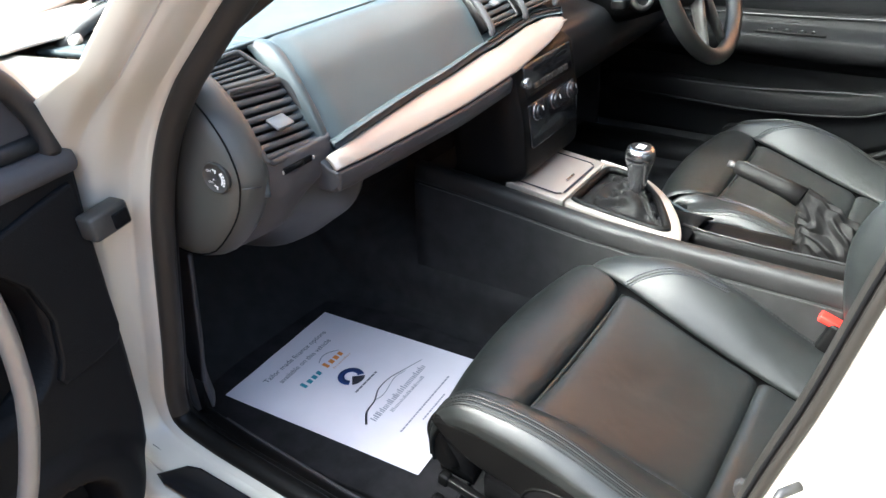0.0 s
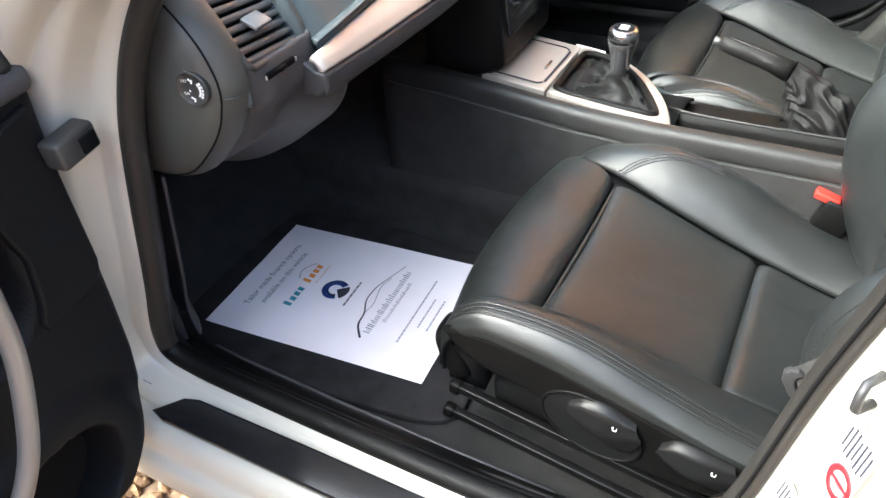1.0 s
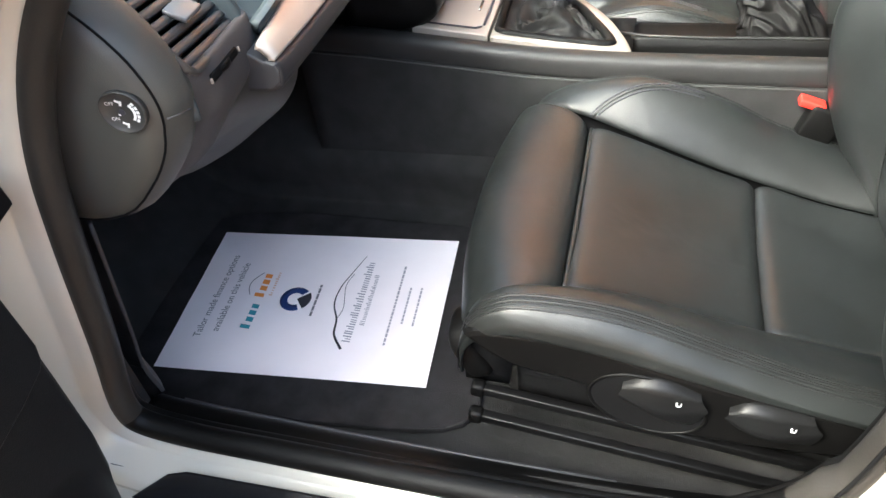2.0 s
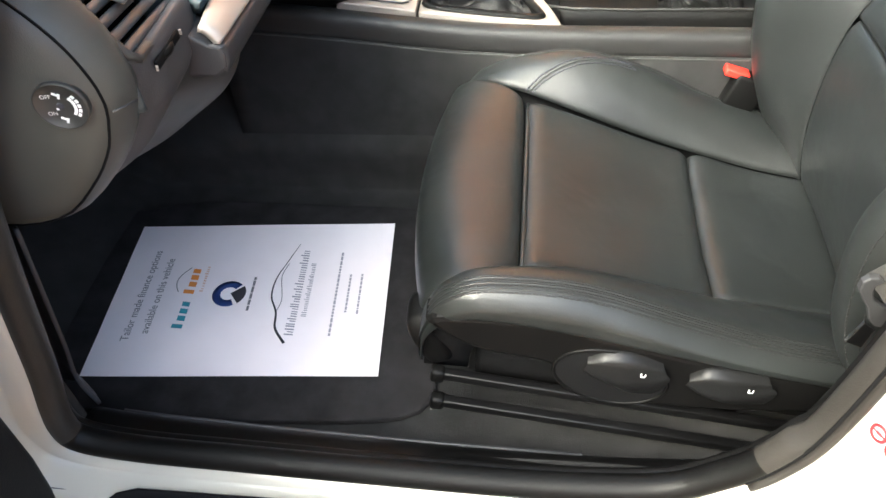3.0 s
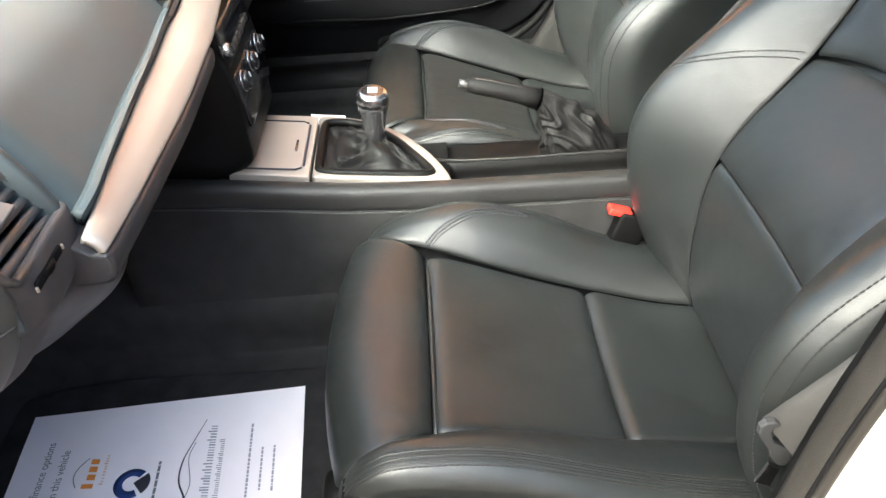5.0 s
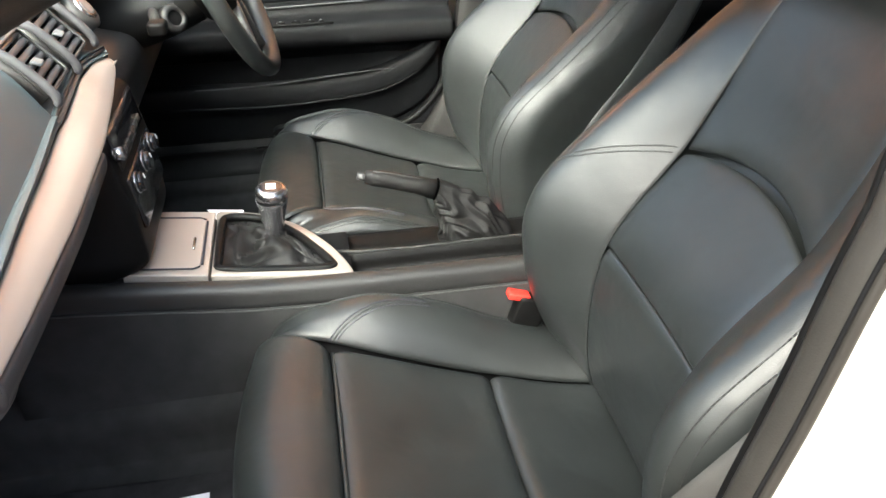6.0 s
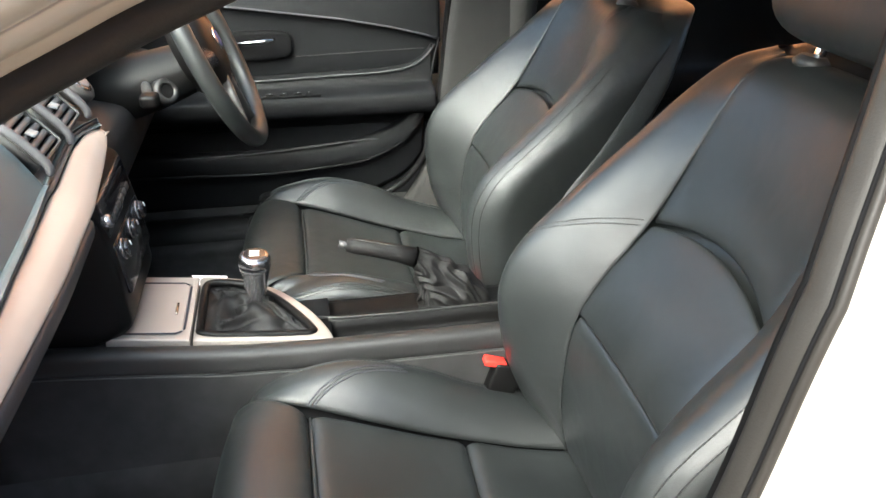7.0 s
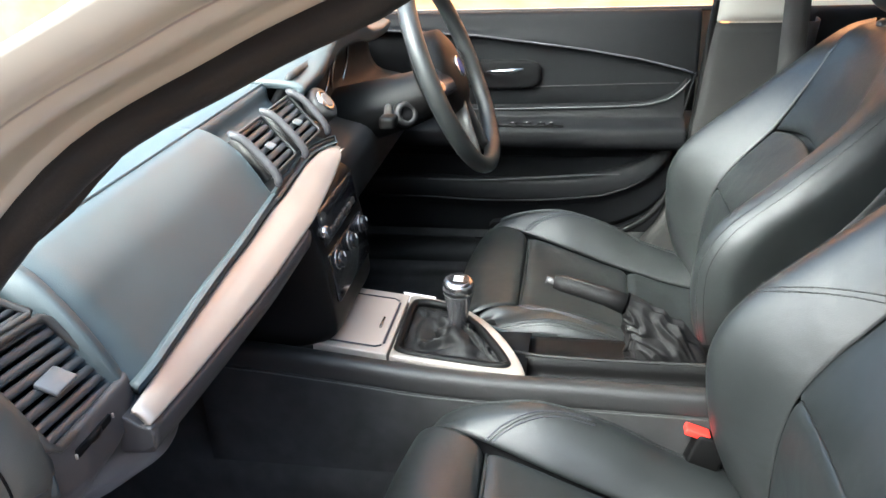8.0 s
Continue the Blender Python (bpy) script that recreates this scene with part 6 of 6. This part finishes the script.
part("hinge_edge", grid_mesh(loft([[(door_edge(z) + 0.004, -0.030, z), (door_edge(z) + 0.006, -0.06, z), (door_edge(z) + 0.02, -0.098, z)] for z in (0.0, 0.05, 0.10, 0.15, 0.25, 0.35, 0.50)], 20, 8), 0.004, flip=True), PAINT, door_l)
rim = [(-0.022, 0.514), (-0.019, 0.550), (-0.004, 0.581), (0.011, 0.602), (0.05, 0.645), (0.12, 0.71), (0.30, 0.80), (0.55, 0.86), (0.75, 0.87), (0.83, 0.83), (0.86, 0.53)]
rim_line = spline(rim, steps(70))
part("window_frame", tube([(u, -0.010, z) for u, z in rim_line], 0.0125, 12, flat=1.0), RUBBER, door_l, "black window frame")
part("frame_base", tube([(u, -0.016, 0.528 + 0.006 * smooth(u / 0.2)) for u in np.linspace(-0.02, 0.85, 30)], 0.010, 10), RUBBER, door_l)
part("painted_frame", tube([(u - 0.016, -0.032, z + 0.006) for u, z in rim_line], 0.010, 10), PAINT, door_l, "white window frame")
part("frame_seal", tube([(u - 0.020, -0.060, z + 0.010) for u, z in rim_line], 0.009, 10), RUBBER, door_l)
P = [(-0.012, 0.525), (-0.012, 0.550), (0.004, 0.578), (0.018, 0.597), (0.055, 0.637), (0.12, 0.69), (0.125, 0.525)]
part("mirror_sail", prism(P, SHEET(-0.016), 0.012, 0.002), GREY, door_l, "grey plastic mirror triangle")
P = np.array([[(0.125 + 0.72 * k, -0.02, 0.525 + v * float(np.interp(0.125 + 0.72 * k, [0.12, 0.30, 0.55, 0.75, 0.83, 0.85], [0.18, 0.27, 0.33, 0.34, 0.30, 0.25]))) for v in np.linspace(0, 1, 6)] for k in np.linspace(0, 1, 16)])
pane = part("window_pane", grid_mesh(P, 0.004), GLASS, door_l)
pane.visible_shadow = False
check = thing("door_check_strap", "black door check strap on the hinge post", "door check", (-0.512, -0.742, 0.766))
part("strap_box", box((0.026, 0.050, 0.029), (0, 0, 0), 0.004, (4, 0, 6)), HARD, check)
# near-black block stands for the shaded hollow in the box end
part("strap_slot_shade", box((0.004, 0.020, 0.017), (0.0125, 0.012, -0.001), 0.001, (4, 0, 6)), BASE_SHADE, check)

# ---- rear bench ----
bench = thing("rear_bench", "black leather rear bench seat", "seat", (1.0, 0, 0.30))
for y in (-0.34, 0.34):
    P = loft([[(x - 1.0, y + k * 0.32, z - 0.30 - 0.012 * (1 - k * k)) for k in (-1, -0.5, 0, 0.5, 1)] for x, z in ((0.68, 0.36), (0.665, 0.42), (0.70, 0.47), (0.90, 0.46), (1.15, 0.44))], 20, 20, True)
    part("bench_cushion", grid_mesh(pillow(P, 0.03, 0.02), 0.03), LEATHER, bench)
    P = loft([[(x - 1.0, y + k * 0.32, z - 0.30) for k in (-1, -0.5, 0, 0.5, 1)] for x, z in ((1.10, 0.42), (1.12, 0.6), (1.19, 0.8), (1.24, 0.93), (1.30, 0.95))], 20, 20, True)
    part("bench_back", grid_mesh(pillow(P, 0.03, 0.02, flip=False), 0.03), LEATHER, bench)
    part("bench_headrest", blob((0.10, 0.25, 0.14), (0.27, y, 0.72), 0.5, 0.5), LEATHER, bench)
part("parcel_shelf", box((0.4, 1.3, 0.02), (0.52, 0, 0.60), 0.005), CARPET, bench)

# ---- ground ----
GROUND = material("tan_gravel_ground", (0.20, 0.135, 0.085), 0.9, grain=1.0, scale=60, vary=0.45, vary_scale=35)
TAN = material("orange_brick", (0.72, 0.30, 0.115), 0.9, grain=0.6, scale=40, vary=0.3, vary_scale=5)
WALL = material("light_block_brick", (0.24, 0.165, 0.12), 0.9, grain=0.6, scale=30, vary=0.25, vary_scale=8)
STONE = bpy.data.materials.new("gravel_stone")
STONE.use_nodes = True
nt = STONE.node_tree
geo, ramp = nt.nodes.new("ShaderNodeNewGeometry"), nt.nodes.new("ShaderNodeValToRGB")
ramp.color_ramp.elements[0].color, ramp.color_ramp.elements[1].color = (0.10, 0.055, 0.028, 1), (0.40, 0.26, 0.14, 1)
nt.links.new(geo.outputs["Random Per Island"], ramp.inputs[0])
nt.links.new(ramp.outputs[0], nt.nodes["Principled BSDF"].inputs["Base Color"])
nt.nodes["Principled BSDF"].inputs["Roughness"].default_value = 0.8
bm = bmesh.new()
bmesh.ops.create_grid(bm, x_segments=8, y_segments=8, size=400)
part("ground", bm, GROUND, None, "tan gravel drive", category="gravel", kind="structure")
part("wall_north", box((15, 0.3, 6.0), (6.0, 3.4, 3.0), 0.01), TAN, None, "sunlit orange brick house wall beside the drive", category="wall", kind="structure")
part("wall_west", box((14, 0.22, 1.1), (-8.52, 3.4, 0.55), 0.01), TAN, None, "low orange brick garden wall", category="wall", kind="structure")
# unseen wall added behind the camera to hold back low side light
part("light_block_wall", box((24, 0.25, 2.8), (0.5, -5.0, 1.4), 0.01), WALL, None, "added unseen wall that keeps low light off the car", category="wall", kind="structure")
rng = random.Random(7)
verts, faces = [], []
for _ in range(5200):
    x, y = rng.uniform(-1.7, 0.3), rng.uniform(-1.5, -0.35)
    r = rng.uniform(0.007, 0.017)
    o = len(verts)
    q = Euler((rng.uniform(0, 6), rng.uniform(0, 6), rng.uniform(0, 6))).to_matrix()
    for v in ((1, 0, 0), (-1, 0, 0), (0, 1, 0), (0, -1, 0), (0, 0, 1), (0, 0, -1), (.6, .6, .6), (-.6, .6, .6), (.6, -.6, .6), (-.6, -.6, .6), (.6, .6, -.6), (-.6, .6, -.6), (.6, -.6, -.6), (-.6, -.6, -.6)):
        p = q @ Vector((v[0] * r * rng.uniform(0.9, 1.5), v[1] * r * rng.uniform(0.8, 1.1), v[2] * r * rng.uniform(0.6, 0.9)))
        verts.append((x + p.x, y + p.y, max(0.0, r * 0.5 + p.z)))
    for ax, (i, j, k, l, m) in enumerate(((0, 6, 10, 12, 8), (1, 7, 9, 13, 11), (2, 6, 7, 11, 10), (3, 8, 12, 13, 9), (4, 6, 8, 9, 7), (5, 10, 11, 13, 12))):
        ringv = (j, k, l, m)
        for a in range(4):
            faces.append((o + i, o + ringv[a], o + ringv[(a + 1) % 4]))
me = bpy.data.meshes.new("gravel")
me.from_pydata(verts, [], faces)
me.materials.append(STONE)
tagged(new("gravel", me), "loose brown and tan gravel stones", "gravel", kind="stuff")
